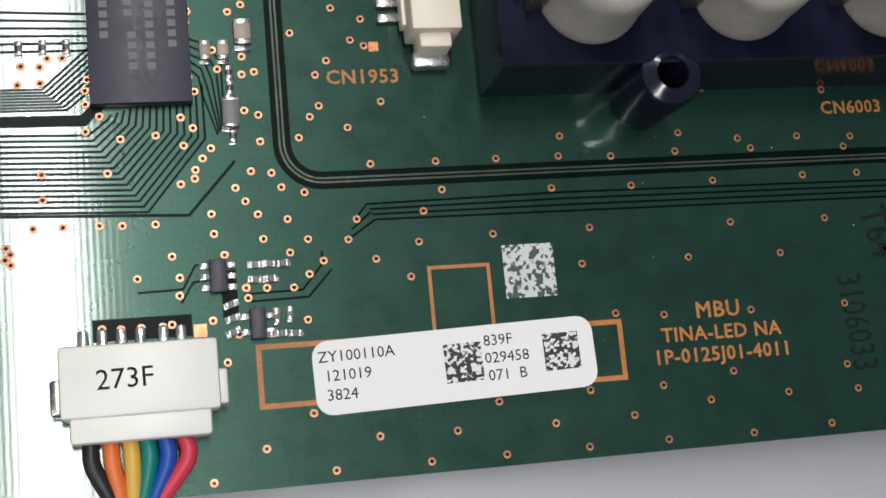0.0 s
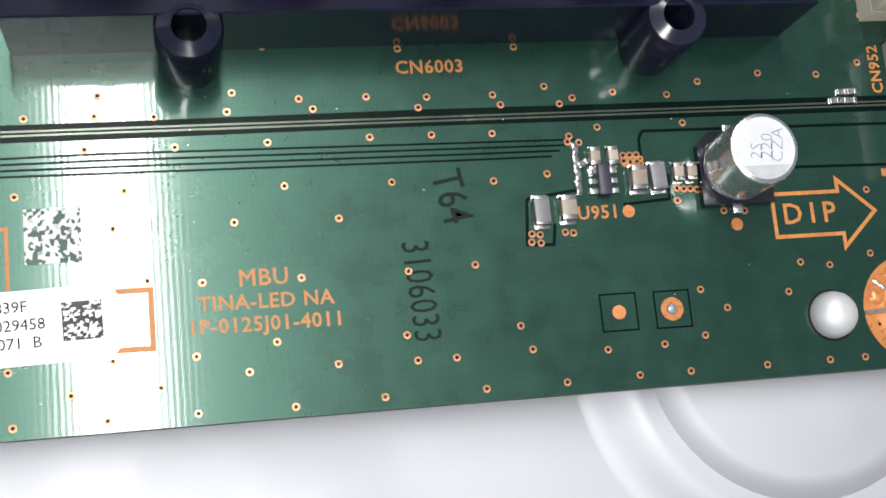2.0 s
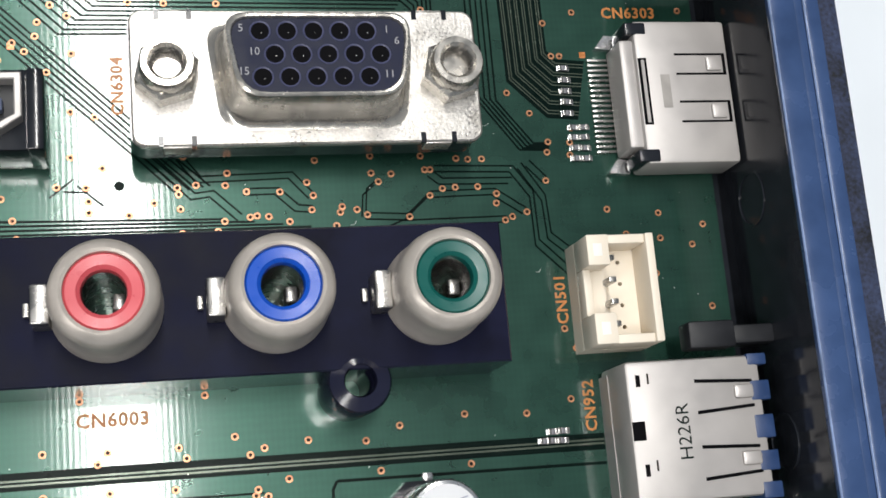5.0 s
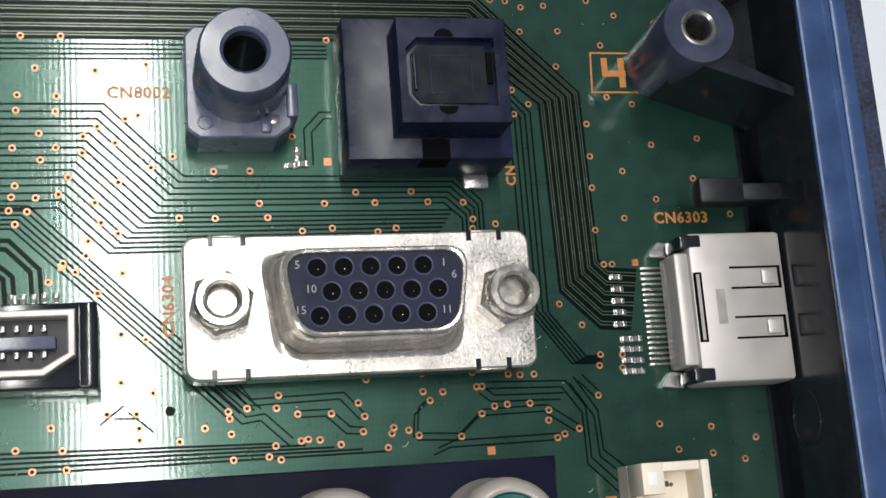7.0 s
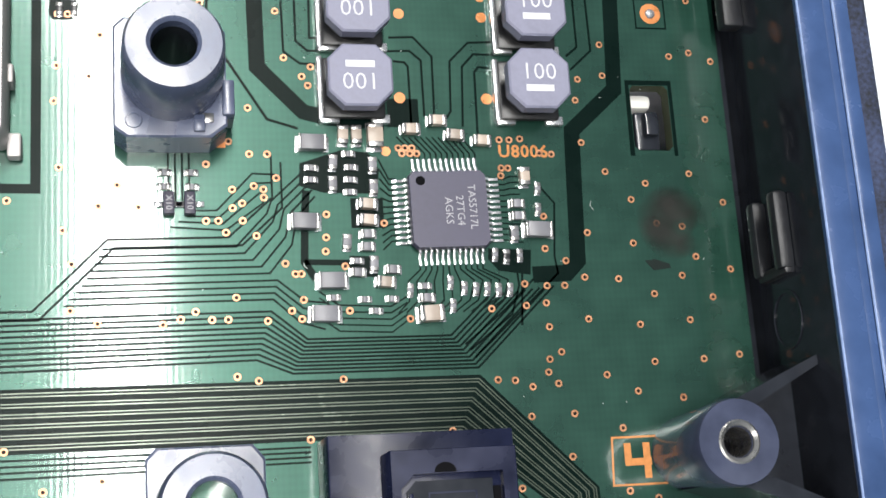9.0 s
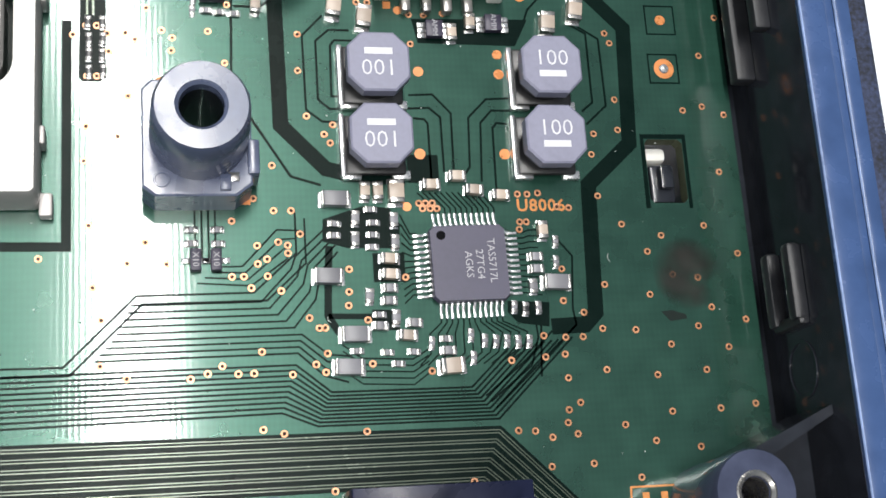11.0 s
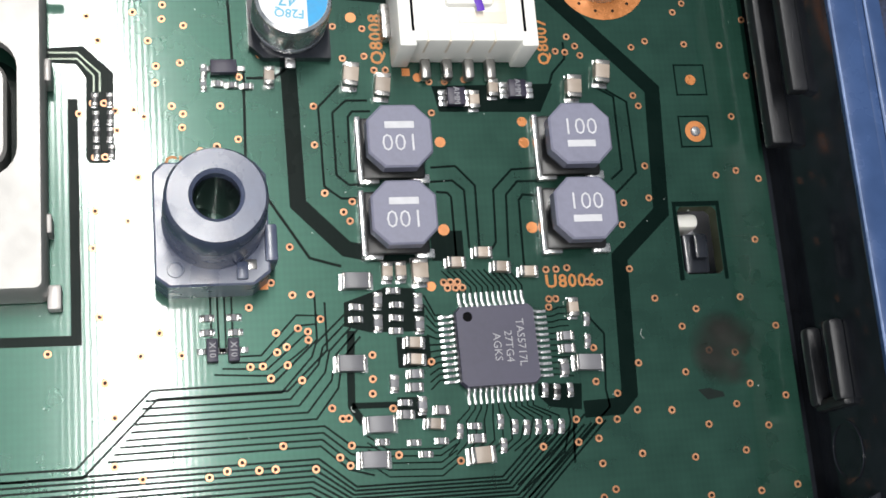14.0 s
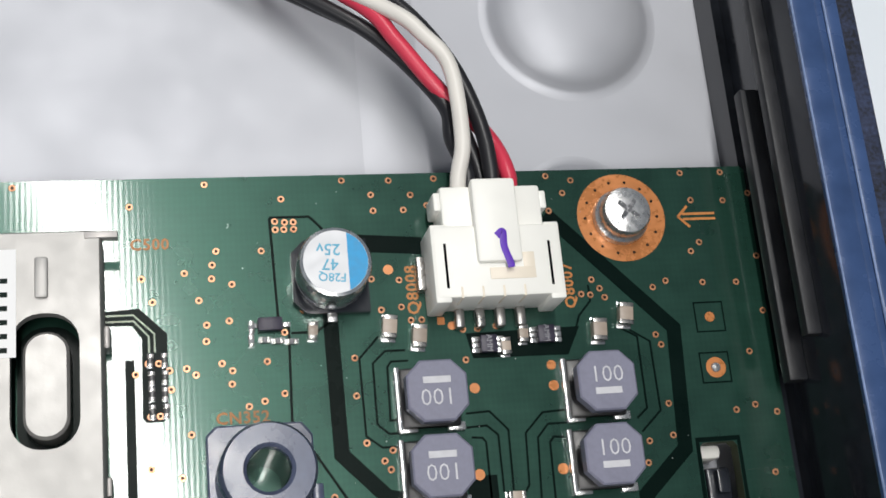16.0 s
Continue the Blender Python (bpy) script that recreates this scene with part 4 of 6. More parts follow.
def build_vga():
    t = thing("vga_socket", "nickel-plated video socket with dark blue insert and hex nuts", "video socket", 78.45, 56.2)
    bm = B()
    prism(bm, rounded(-15.0, -5.95, 14.7, 5.85, 1.2), 2.2, 4.95)
    box(bm, -12, -5.0, 0.02, 12, 4.6, 2.2)
    part("body", bm, BLACK, t)
    bm = B()
    top = rounded(-14.85, -6.0, 14.85, 6.0, 1.1)
    loft(bm, [(top, 4.95), (top, 5.55), (rounded(-14.7, -5.85, 14.7, 5.85, 1.0), 5.7)])
    part("flange", bm, NICKEL, t, "grainy nickel flange plate")
    for x in (-11.2, 10.9):
        for y in (-5.9, 5.9):
            bm = B()
            s = 1 if y > 0 else -1
            for k in (-1.35, 1.35):
                box(bm, x + k - 0.22, min(y - s * 0.75, y + s * 0.15), 5.0, x + k + 0.22, max(y - s * 0.75, y + s * 0.15), 5.73)
            part("notch", bm, BLACK, t)
            bm = B()
            box(bm, x - 1.15, min(y, y + s * 0.22), 3.6, x + 1.15, max(y, y + s * 0.22), 5.5, 0.06)
            part("crimp_tab", bm, NICKEL, t)
    o = lambda g, z: (d_outline(0.35, 0.0, 15.4 + g, 13.2 + g, 6.9 + g), z)
    bm = B()
    loft(bm, [o(2.6, 5.7), o(1.9, 5.78), o(1.3, 6.1), o(0.85, 6.8), o(0.5, 8.4), o(0.42, 10.7), o(0.3, 10.95), o(0.0, 11.05), o(-0.35, 11.0), o(-0.5, 10.85), o(-0.52, 10.5)], cap=False)
    part("shell", bm, SHELLMETAL, t, "drawn metal shell")
    bm = B()
    loft(bm, [o(-0.5, 10.2), o(-0.55, 10.72)])
    insert = part("insert", bm, material("dark_blue_insert", (0.010, 0.013, 0.034), 0.5, spec=0.2, vary=0.15, grain=800, bump=0.15), t, "dark blue plastic insert")
    ringm = material("insert_hole_rim", (0.06, 0.065, 0.13), 0.4)
    for row, (y, xs) in enumerate(((2.05, -4.45), (0.05, -3.35), (-1.9, -4.4))):
        for k in range(5):
            bm = B()
            lathe(bm, xs + 2.18 * k, y, [(0.9, 10.725), (0.85, 10.79), (0.74, 10.74)], 18, 0)
            lathe(bm, xs + 2.18 * k, y, [(0.74, 10.735), (0.0, 10.73)], 18, 1)
            lathe(bm, xs + 2.18 * k + 0.12, y - 0.15, [(0.05, 10.74), (0.0, 10.75)], 8, 2)
            part("pin_hole", bm, [ringm, PIT, TIN], insert)
    for text, x, y in (("5", -6.0, 2.3), ("1", 6.0, 2.2), ("6", 6.8, 1.2), ("10", -5.0, 0.3), ("15", -5.9, -1.4), ("11", 6.0, -1.7)):
        words(text, x, y, 10.735, 0.95, CHIPINK, insert, 0, "pin_number")
    for x in (-11.9, 12.25):
        bm = B()
        loft(bm, [(ring_points(x, 0.0, 2.75, 6, 0.3), 5.7), (ring_points(x, 0.0, 2.75, 6, 0.3), 7.6), (ring_points(x, 0.0, 2.35, 6, 0.3), 7.9)])
        lathe(bm, x, 0.0, [(2.25, 7.7), (2.25, 9.2), (2.1, 9.5), (1.6, 9.5), (1.35, 9.2)], 32)
        nut = part("hex_nut", bm, SHELLMETAL, t, "threaded hexagonal standoff nut")
        bm = B()
        lathe(bm, x, 0.0, [(1.36, 9.2), (1.2, 8.9), (1.36, 8.6), (1.2, 8.3), (1.36, 8.0), (1.2, 7.7), (1.25, 5.9), (0.5, 5.75), (0.0, 5.9)], 28)
        part("thread", bm, TIN, nut, "shiny threaded bore")


def build_jack(x, y, group="audio jacks"):
    t = thing("audio_jack", "grey-black plastic headphone jack standing upright on the board", "audio jack", x, y, 0, 0, group)
    bm = B()
    outline = [(-4.7, -4.6), (-3.7, -5.4), (3.0, -5.4), (4.3, -4.4), (4.3, 3.7), (3.4, 4.8), (-3.9, 4.8), (-4.7, 4.0)]
    holed_prism(bm, outline, [(0, 0, 1.74)], 0.02, 4.2)
    box(bm, 3.9, -3.6, 1.0, 4.9, -0.6, 4.6, 0.15)
    box(bm, 1.6, -5.0, 4.1, 2.5, -3.6, 4.6, 0.1)
    part("body", bm, [GREYBLACK, GREYBLACK], t)
    bm = B()
    lathe(bm, 0, 0, [(4.1, 4.2), (4.0, 8.0), (3.9, 10.4), (3.65, 10.9), (2.1, 10.95), (1.8, 10.6), (1.77, 9.6)], 48)
    part("barrel", bm, GREYBLACK, t)
    bm = B()
    lathe(bm, 0, 0, [(1.77, 9.6), (1.72, 4.0), (1.70, 0.05)], 32)
    part("bore", bm, BLACK, t, "dark bore open to the board")
    bm = B()
    box(bm, 2.2, -5.1, 0.02, 3.2, -4.5, 3.4, 0.08)
    box(bm, 2.3, -4.2, 4.15, 3.2, -3.4, 4.32, 0.05)
    part("contact_leaf", bm, TIN, t, "small tinned contact")
    bm = B()
    lathe(bm, -3.1, -4.0, [(0.7, 4.2), (0.65, 4.3), (0.55, 4.3), (0.5, 4.21), (0.0, 4.21)], 18)
    part("mould_mark", bm, GREYBLACK, t)
    return t


def build_optical():
    t = thing("optical_socket", "shiny blue-black optical audio socket with a shutter", "optical socket", 85.0, 74.9)
    bm = B()
    box(bm, -7.1, -6.2, 0.02, 7.6, 6.8, 6.0, 0.12)
    part("body", bm, OPTBLACK, t)
    bm = B()
    box(bm, -3.1, -4.35, 5.9, 6.5, 5.1, 9.5, 0.1)
    neck = part("neck", bm, OPTBLACK, t)
    outer = [(6.5, -4.35), (6.5, 5.1), (-3.1, 5.1), (-3.1, 5.0), (-3.1, -4.25), (-3.1, -4.35)]
    inner = [(5.4, -2.85), (5.4, 3.3), (-1.4, 3.3), (-2.4, 2.3), (-2.4, -1.9), (-1.5, -2.85)]
    bm = B()
    loft(bm, [(outer, 9.4), (outer, 10.34), ([(x * 0.99, y * 0.99) for x, y in outer], 10.4), (inner, 10.4), (inner, 9.5)], cap=False)
    part("recess_rim", bm, OPTBLACK, neck)
    bm = B()
    prism(bm, [(-1.9, 2.0), (-1.2, 2.8), (4.7, 2.8), (4.7, -2.4), (-1.2, -2.4), (-1.9, -1.5)], 9.5, 9.75)
    shutter = part("shutter", bm, BLACK, neck, "black hinged shutter")
    bm = B()
    box(bm, -1.75, -1.3, 9.7, -1.45, 1.9, 10.1, 0.06)
    part("shutter_ridge", bm, OPTBLACK, neck)
    bm = B()
    loop_band(bm, [(-0.2, -1.5), (3.4, -1.5), (3.4, 1.9), (-0.2, 1.9)], 0.12, 9.78)
    part("shutter_groove", bm, OPTBLACK, neck)
    bm = B()
    box(bm, 4.75, -0.6, 9.52, 5.3, 2.2, 9.8)
    part("shutter_slot", bm, PIT, neck)
    for y, s in ((3.35, 1), (-2.9, -1)):
        bm = B()
        prism(bm, [(1.0 + 0.85 * math.cos(k * math.pi / 10), y + s * 0.75 * math.sin(k * math.pi / 10)) for k in range(11)], 10.41, 10.43)
        part("keyhole", bm, PIT, neck)
    bm = B()
    box(bm, -0.6, -6.26, 3.4, 1.9, -4.4, 6.04)
    part("latch_slot", bm, PIT, t)
    bm = B()
    box(bm, 4.2, -7.5, 0.02, 6.6, -6.1, 0.8, 0.25)
    part("ground_leg", bm, SOLDER, t, "soldered metal leg")


def build_usb():
    t = thing("usb_socket", "bright tin-plated usb socket with blue tongue", "usb socket", 109.6, 24.1)
    bm = B()
    box(bm, -6.2, -6.0, 0.3, 6.2, 6.0, 6.5, 0.45)
    part("shell", bm, STAMPED, t)
    bm = B()
    for k in (3.9, -1.7):
        for dy, tilt in ((0.0, -0.25), (-2.1, 0.35)):
            prism(bm, [(0.0, k + dy - tilt), (5.3, k + dy), (5.3, k + dy - 0.28), (0.0, k + dy - tilt - 0.3)], 6.5, 6.53)
    part("spring_slot", bm, PIT, t, "dark slots round the spring tongues")
    bm = B()
    box(bm, -6.0, -0.7, 6.4, -4.9, 0.9, 6.53)
    for y in (4.3, -3.2):
        box(bm, -5.3, y - 0.5, 6.4, -4.9, y + 0.5, 6.53)
    part("shell_window", bm, PIT, t)
    for y in (2.9, -2.8):
        bm = B()
        box(bm, 3.5, y - 0.6, 6.35, 5.3, y + 0.6, 6.75, 0.25)
        part("spring_tongue", bm, STAMPED, t)
    for y, w in ((2.9, 0.85), (-0.2, 1.0), (-3.1, 0.85), (5.6, 0.5), (-5.6, 0.7)):
        bm = B()
        box(bm, 5.1, y - w, 3.4, 6.9, y + w, 6.56, 0.12)
        part("tongue", bm, USBBLUE, t, "blue plastic insert showing at the mouth")
    bm = B()
    box(bm, -6.25, -5.4, 0.02, -5.9, 5.4, 2.2)
    part("heel", bm, STAMPED, t)
    for x, y in ((-3.0, -6.6), (5.6, -6.6)):
        bm = B()
        lathe(bm, x, y, [(0.95, 0.02), (0.8, 0.5), (0.4, 0.9), (0.0, 1.0)], 18)
        part("solder_joint", bm, SOLDER, t)
    words("H226R", -1.4, -0.2, 6.54, 1.7, INK, t, 90, "stamp_mark", 0.0)
    words("1", -4.2, 4.4, 6.54, 1.2, HOLE, t, 0, "stamp_mark", 0.03)
    words("1", -4.2, -2.9, 6.54, 1.2, HOLE, t, 0, "stamp_mark", 0.03)


def build_hdmi_flat():
    t = thing("hdmi_socket", "tin-plated hdmi socket lying flat at the board edge", "hdmi socket", 112.4, 55.0)
    bm = B()
    box(bm, -3.6, -6.9, 0.2, 5.6, 6.9, 4.4, 0.4)
    box(bm, -4.9, -5.2, 0.2, -3.2, 5.2, 3.9, 0.3)
    part("shell", bm, STAMPED, t)
    for k in (2.6, -2.0):
        bm = B()
        box(bm, 0.2, k + 0.85, 4.35, 5.2, k + 1.05, 4.43)
        box(bm, 0.2, k - 1.05, 4.35, 5.2, k - 0.85, 4.43)
        box(bm, 4.9, k - 1.05, 4.35, 5.2, k + 1.05, 4.43)
        part("spring_slot", bm, PIT, t)
        bm = B()
        box(bm, 3.2, k - 0.7, 4.3, 4.7, k + 0.7, 4.7, 0.2)
        part("spring_tongue", bm, STAMPED, t)
    bm = B()
    box(bm, -3.4, -3.2, 4.35, -2.6, 3.2, 4.44)
    part("shell_seam", bm, PIT, t)
    bm = B()
    box(bm, -3.15, -3.0, 4.38, -2.85, 3.0, 4.48)
    part("seam_strip", bm, STAMPED, t)
    for y in (6.1, -6.1):
        bm = B()
        box(bm, -4.4, y - 0.6, 1.0, -2.3, y + 0.6, 4.48, 0.2)
        part("corner_block", bm, BLACK, t)
        bm = B()
        prism(bm, [(-6.0, y - 0.5), (-4.0, y - 0.7), (-3.6, y + 0.6), (-5.0, y + 0.8)], 0.02, 0.7)
        part("solder_joint", bm, SOLDER, t)
    for k in range(19):
        bm = B()
        y = 4.55 - 0.5 * k
        box(bm, -6.8, y - 0.12, 0.02, -4.8, y + 0.12, 0.35, 0.04)
        part("contact_pin", bm, TIN, t)
    bm = B()
    box(bm, -1.4, -1.6, 4.405, -0.5, 1.6, 4.42)
    part("maker_mark", bm, material("etched_tin", (0.36, 0.34, 0.32), 0.5, metal=0.6), t)


def build_hdmi_upright():
    t = thing("hdmi_socket", "black hdmi socket standing upright with a bright metal rim", "hdmi socket", 48.0, 53.6)
    bm = B()
    box(bm, -8.5, -3.4, 0.02, 8.6, 3.5, 5.4, 0.2)
    box(bm, 7.4, -3.5, 0.02, 8.7, 3.4, 6.0, 0.15)
    box(bm, -8.7, -3.5, 0.02, -7.4, 3.4, 6.0, 0.15)
    part("body", bm, BLACK, t)
    o = lambda g, z: ([(7.1 - g, 2.7 - g), (-7.1 + g, 2.7 - g), (-7.1 + g, -1.0 + 0.3 * g), (-4.7 + 0.4 * g, -2.6 + g), (4.7 - 0.4 * g, -2.6 + g), (7.1 - g, -1.0 + 0.3 * g)], z)
    bm = B()
    loft(bm, [o(0.0, 5.3), o(0.0, 6.9), o(0.1, 7.0), o(0.5, 7.0), o(0.6, 6.9), o(0.6, 5.45)], cap=False)
    part("metal_rim", bm, STAMPED, t, "bright metal rim")
    bm = B()
    loft(bm, [o(0.6, 5.42), o(0.62, 5.46)])
    part("cavity", bm, CLIPBLACK, t)
    bm = B()
    box(bm, -5.6, -0.4, 5.4, 5.6, 0.7, 6.5, 0.15)
    part("tongue", bm, GREYBLACK, t, "dark grey contact tongue")
    for k in range(10):
        for y in (1.35, -0.75):
            bm = B()
            box(bm, -5.0 + 1.05 * k, y - 0.28, 5.4, -4.55 + 1.05 * k, y + 0.28, 6.2, 0.08)
            part("contact_pin", bm, TIN, t)
    for k in range(6):
        bm = B()
        x = -6.8 + 1.75 * k
        box(bm, x - 0.3, 3.5, 0.02, x + 0.3, 5.2, 0.7, 0.2)
        part("lead", bm, SOLDER, t, "soldered lead")


def build_white_header():
    t = thing("white_header", "empty cream four-pin header with open top", "pin header", 104.6, 36.6)
    w, h = 3.1, 4.8
    bm = B()
    # one moulded tray: floor outline drawn up into walls, with towers at the latch side
    holed_prism(bm, [(-w, -h), (w, -h), (w, h), (-w, h)], [(0.9, -2.9 + 1.95 * k, 0.2) for k in range(4)], 0.02, 2.4, 8, 0.05)
    housing = part("housing", bm, [BEIGE, BEIGE], t)
    for name, x0, y0, x1, y1, z in (("side_wall", w - 0.75, -h, w, h, 6.0), ("end_wall", -w + 2.0, h - 0.8, w - 0.76, h, 5.7), ("end_wall", -w + 2.0, -h, w - 0.76, -h + 0.8, 5.7),
                                    ("tower", -w, h - 2.7, -w + 2.0, h, 6.0), ("tower", -w, -h, -w + 2.0, -h + 2.7, 6.0), ("latch_wall", -w, -h + 2.71, -w + 0.7, h - 2.71, 4.2)):
        bm = B()
        box(bm, x0, y0, 2.38, x1, y1, z, 0.1)
        piece = part(name, bm, BEIGE, housing)
        if name == "tower":
            bm = B()
            yc = (y0 + y1) / 2
            box(bm, -w + 0.55, yc - 0.55, z - 0.02, -w + 1.35, yc + 0.55, z + 0.03, 0.01)
            part("tower_socket", bm, WHITE, housing, "pale square core hole")
    bm = B()
    prism(bm, [(-w + 0.7, -h + 2.72), (-w + 2.3, -h + 2.72), (-w + 2.3, h - 2.72), (-w + 0.7, h - 2.72)], 2.4, 3.2)
    part("latch_ramp", bm, BEIGE, housing)
    for k in range(4):
        bm = B()
        box(bm, -1.0, -2.9 + 1.95 * k - 0.25, 2.4, -0.3, -2.9 + 1.95 * k + 0.25, 4.9, 0.08)
        part("pin", bm, TIN, t)


def build_side_socket():
    t = thing("cable_socket", "cream side-entry socket with soldered feet", "socket", 23.3, 39.5)
    bm = B()
    box(bm, -1.9, -4.4, 0.5, 2.2, 10, 4.4, 0.2)
    box(bm, -1.2, -5.6, 0.5, 1.5, -4.2, 3.4, 0.3)
    box(bm, -2.2, -3.2, 0.4, -1.7, 10, 2.0, 0.1)
    part("housing", bm, BEIGE, t)
    bm = B()
    box(bm, -1.5, -6.6, 0.02, 1.6, -5.2, 1.4, 0.3)
    part("solder_foot", bm, SOLDER, t)
    for k in range(4):
        bm = B()
        box(bm, -4.0, -2.4 + 1.3 * k, 0.02, -2.0, -1.6 + 1.3 * k, 0.6, 0.15)
        part("pin", bm, TIN, t)


def build_wire_plug():
    t = thing("wire_plug", "white crimped plug with six coloured wires and handwritten code", "wire plug", -1.2, 8.0)
    bm = B()
    box(bm, -5.6, -1.6, 0.02, 5.7, 3.6, 4.9, 0.3)
    box(bm, -5.0, -3.4, 0.5, 5.0, -1.3, 4.5, 0.3)
    part("housing", bm, WHITE, t)
    for x in (-5.9, 5.9):
        bm = B()
        box(bm, x - 0.45, -1.2, 0.3, x + 0.45, 1.4, 3.4, 0.2)
        part("side_clip", bm, WHITE if x > 0 else TIN, t)
    words("273F", -1.0, 1.0, 4.92, 2.1, INK, t, 1, "pen_mark", 0.0)
    for k, x in enumerate((-4.0, -2.6, -1.2, 0.2, 1.9, 3.2)):
        bm = B()
        box(bm, x - 0.42, 3.5, 0.02, x + 0.42, 5.2, 0.9, 0.2)
        part("lead", bm, SOLDER, t)
    ends = (("black", -3.7, -2.9), ("orange", -2.3, -2.3), ("yellow", -0.9, -1.5), ("green", 0.3, -0.9), ("blue", 1.6, -0.2), ("red", 3.0, 0.3))
    for k, (colour, x, xe) in enumerate(ends):
        bm = B()
        tube(bm, smooth_path([(x, -3.2, 2.6), (x + 0.1, -5.0, 2.6), (xe + 0.6, -8.2, 2.0), (xe, -12, 0.5), (xe - 1.0, -22, -3.5), (xe - 3.0, -40, -4.5)]), 0.62, 12)
        part("wire", bm, WIRE[colour], t, colour + " insulated wire")


def build_power_plug():
    t = thing("power_plug", "white locking plug in a board header with purple ink mark", "wire plug", 89.0, 129.4)
    bm = B()
    box(bm, -6.0, -2.9, 0.02, 6.0, 3.9, 5.1, 0.3)
    part("header", bm, WHITE, t)
    for x in (-6.1, 4.6):
        bm = B()
        box(bm, x, -3.3, 0.02, x + 1.5, 4.1, 5.0, 0.2)
        part("cheek", bm, WHITE, t)
    bm = B()
    box(bm, -4.8, 3.0, 0.6, 4.8, 7.9, 4.6, 0.3)
    box(bm, -2.0, 0.2, 4.4, 2.2, 8.3, 5.7, 0.35)
    box(bm, -5.4, 5.6, 1.0, -4.6, 7.4, 4.4, 0.2)
    box(bm, 4.6, 5.6, 1.0, 5.4, 7.4, 4.4, 0.2)
    part("plug_body", bm, WHITE, t)
    bm = B()
    box(bm, -0.9, -1.3, 5.0, 3.4, -0.2, 5.16, 0.06)
    box(bm, 2.3, -0.3, 5.0, 3.4, 1.2, 5.14, 0.06)
    part("latch_foot", bm, BEIGE, t, "cream foot of the locking latch")
    for x in (-4.9, 4.9):
        bm = B()
        box(bm, x - 0.12, -2.0, 5.1, x + 0.12, 2.2, 5.13)
        part("slot", bm, PIT, t)
    bm = B()
    tube(bm, smooth_path([(-0.1, 2.6, 5.72), (0.5, 3.0, 5.72), (0.5, 1.6, 5.72), (0.9, 0.2, 5.72), (1.0, -0.4, 5.72)]), 0.34, 6)
    bmesh.ops.scale(bm, vec=(1, 1, 0.1), space=Matrix.Translation((0, 0, -5.72)), verts=bm.verts[:])
    part("ink_mark", bm, PURPLE, t, "purple marker ink")
    for k in range(4):
        x = -3.2 + 1.95 * k
        bm = B()
        box(bm, x - 0.45, -4.7, 0.02, x + 0.45, -2.8, 1.2, 0.25)
        part("lead", bm, TIN, t)
        bm = B()
        box(bm, x - 0.55, -2.95, 2.6, x - 0.35, -1.9, 5.13, 0.03)
        part("finger_slot", bm, BEIGE, t)
    bm = B()
    box(bm, -6.9, -1.0, 0.02, -6.1, 2.2, 1.4, 0.1)
    part("anchor_tab", bm, TIN, t)
    routes = (("black", (-1.6, 7.4, 2.6), (-1.5, 10.0, 2.8), (-2.6, 13.4, 2.6), (-3.0, 17.3, 2.2), (-7.9, 24.0, 1.2), (-13.0, 28.2, 0.4), (-24, 36, -2.5)),
              ("white", (-2.8, 7.4, 3.4), (-2.7, 9.2, 4.2), (-2.1, 12.6, 4.8), (-2.5, 19.9, 4.6), (-4.7, 23.4, 4.4), (-8.0, 26.7, 3.6), (-19, 34.5, -0.5)),
              ("black", (0.6, 7.4, 2.8), (0.7, 10.0, 3.2), (0.2, 14.8, 3.0), (-1.8, 20.8, 2.8), (-5.4, 26.6, 2.2), (-9.5, 31.0, 0.8), (-18, 38, -2.0)),
              ("black", (0.2, 7.4, 1.8), (-0.2, 11.0, 1.6), (-1.6, 16.0, 1.4), (-3.6, 20.0, 1.2), (-8.8, 25.4, 0.6), (-14.2, 29.2, -0.6), (-25, 36, -3.2)),
              ("red", (2.4, 7.4, 2.6), (2.4, 10.0, 2.8), (1.1, 14.2, 1.6), (-3.6, 18.8, 2.6), (-7.1, 23.6, 2.8), (-10.3, 27.9, 2.2), (-20, 36, -1.6)))
    for colour, *keys in routes:
        bm = B()
        tube(bm, smooth_path(keys), 0.78, 12)
        part("wire", bm, WIRE[colour], t, colour + " insulated wire")


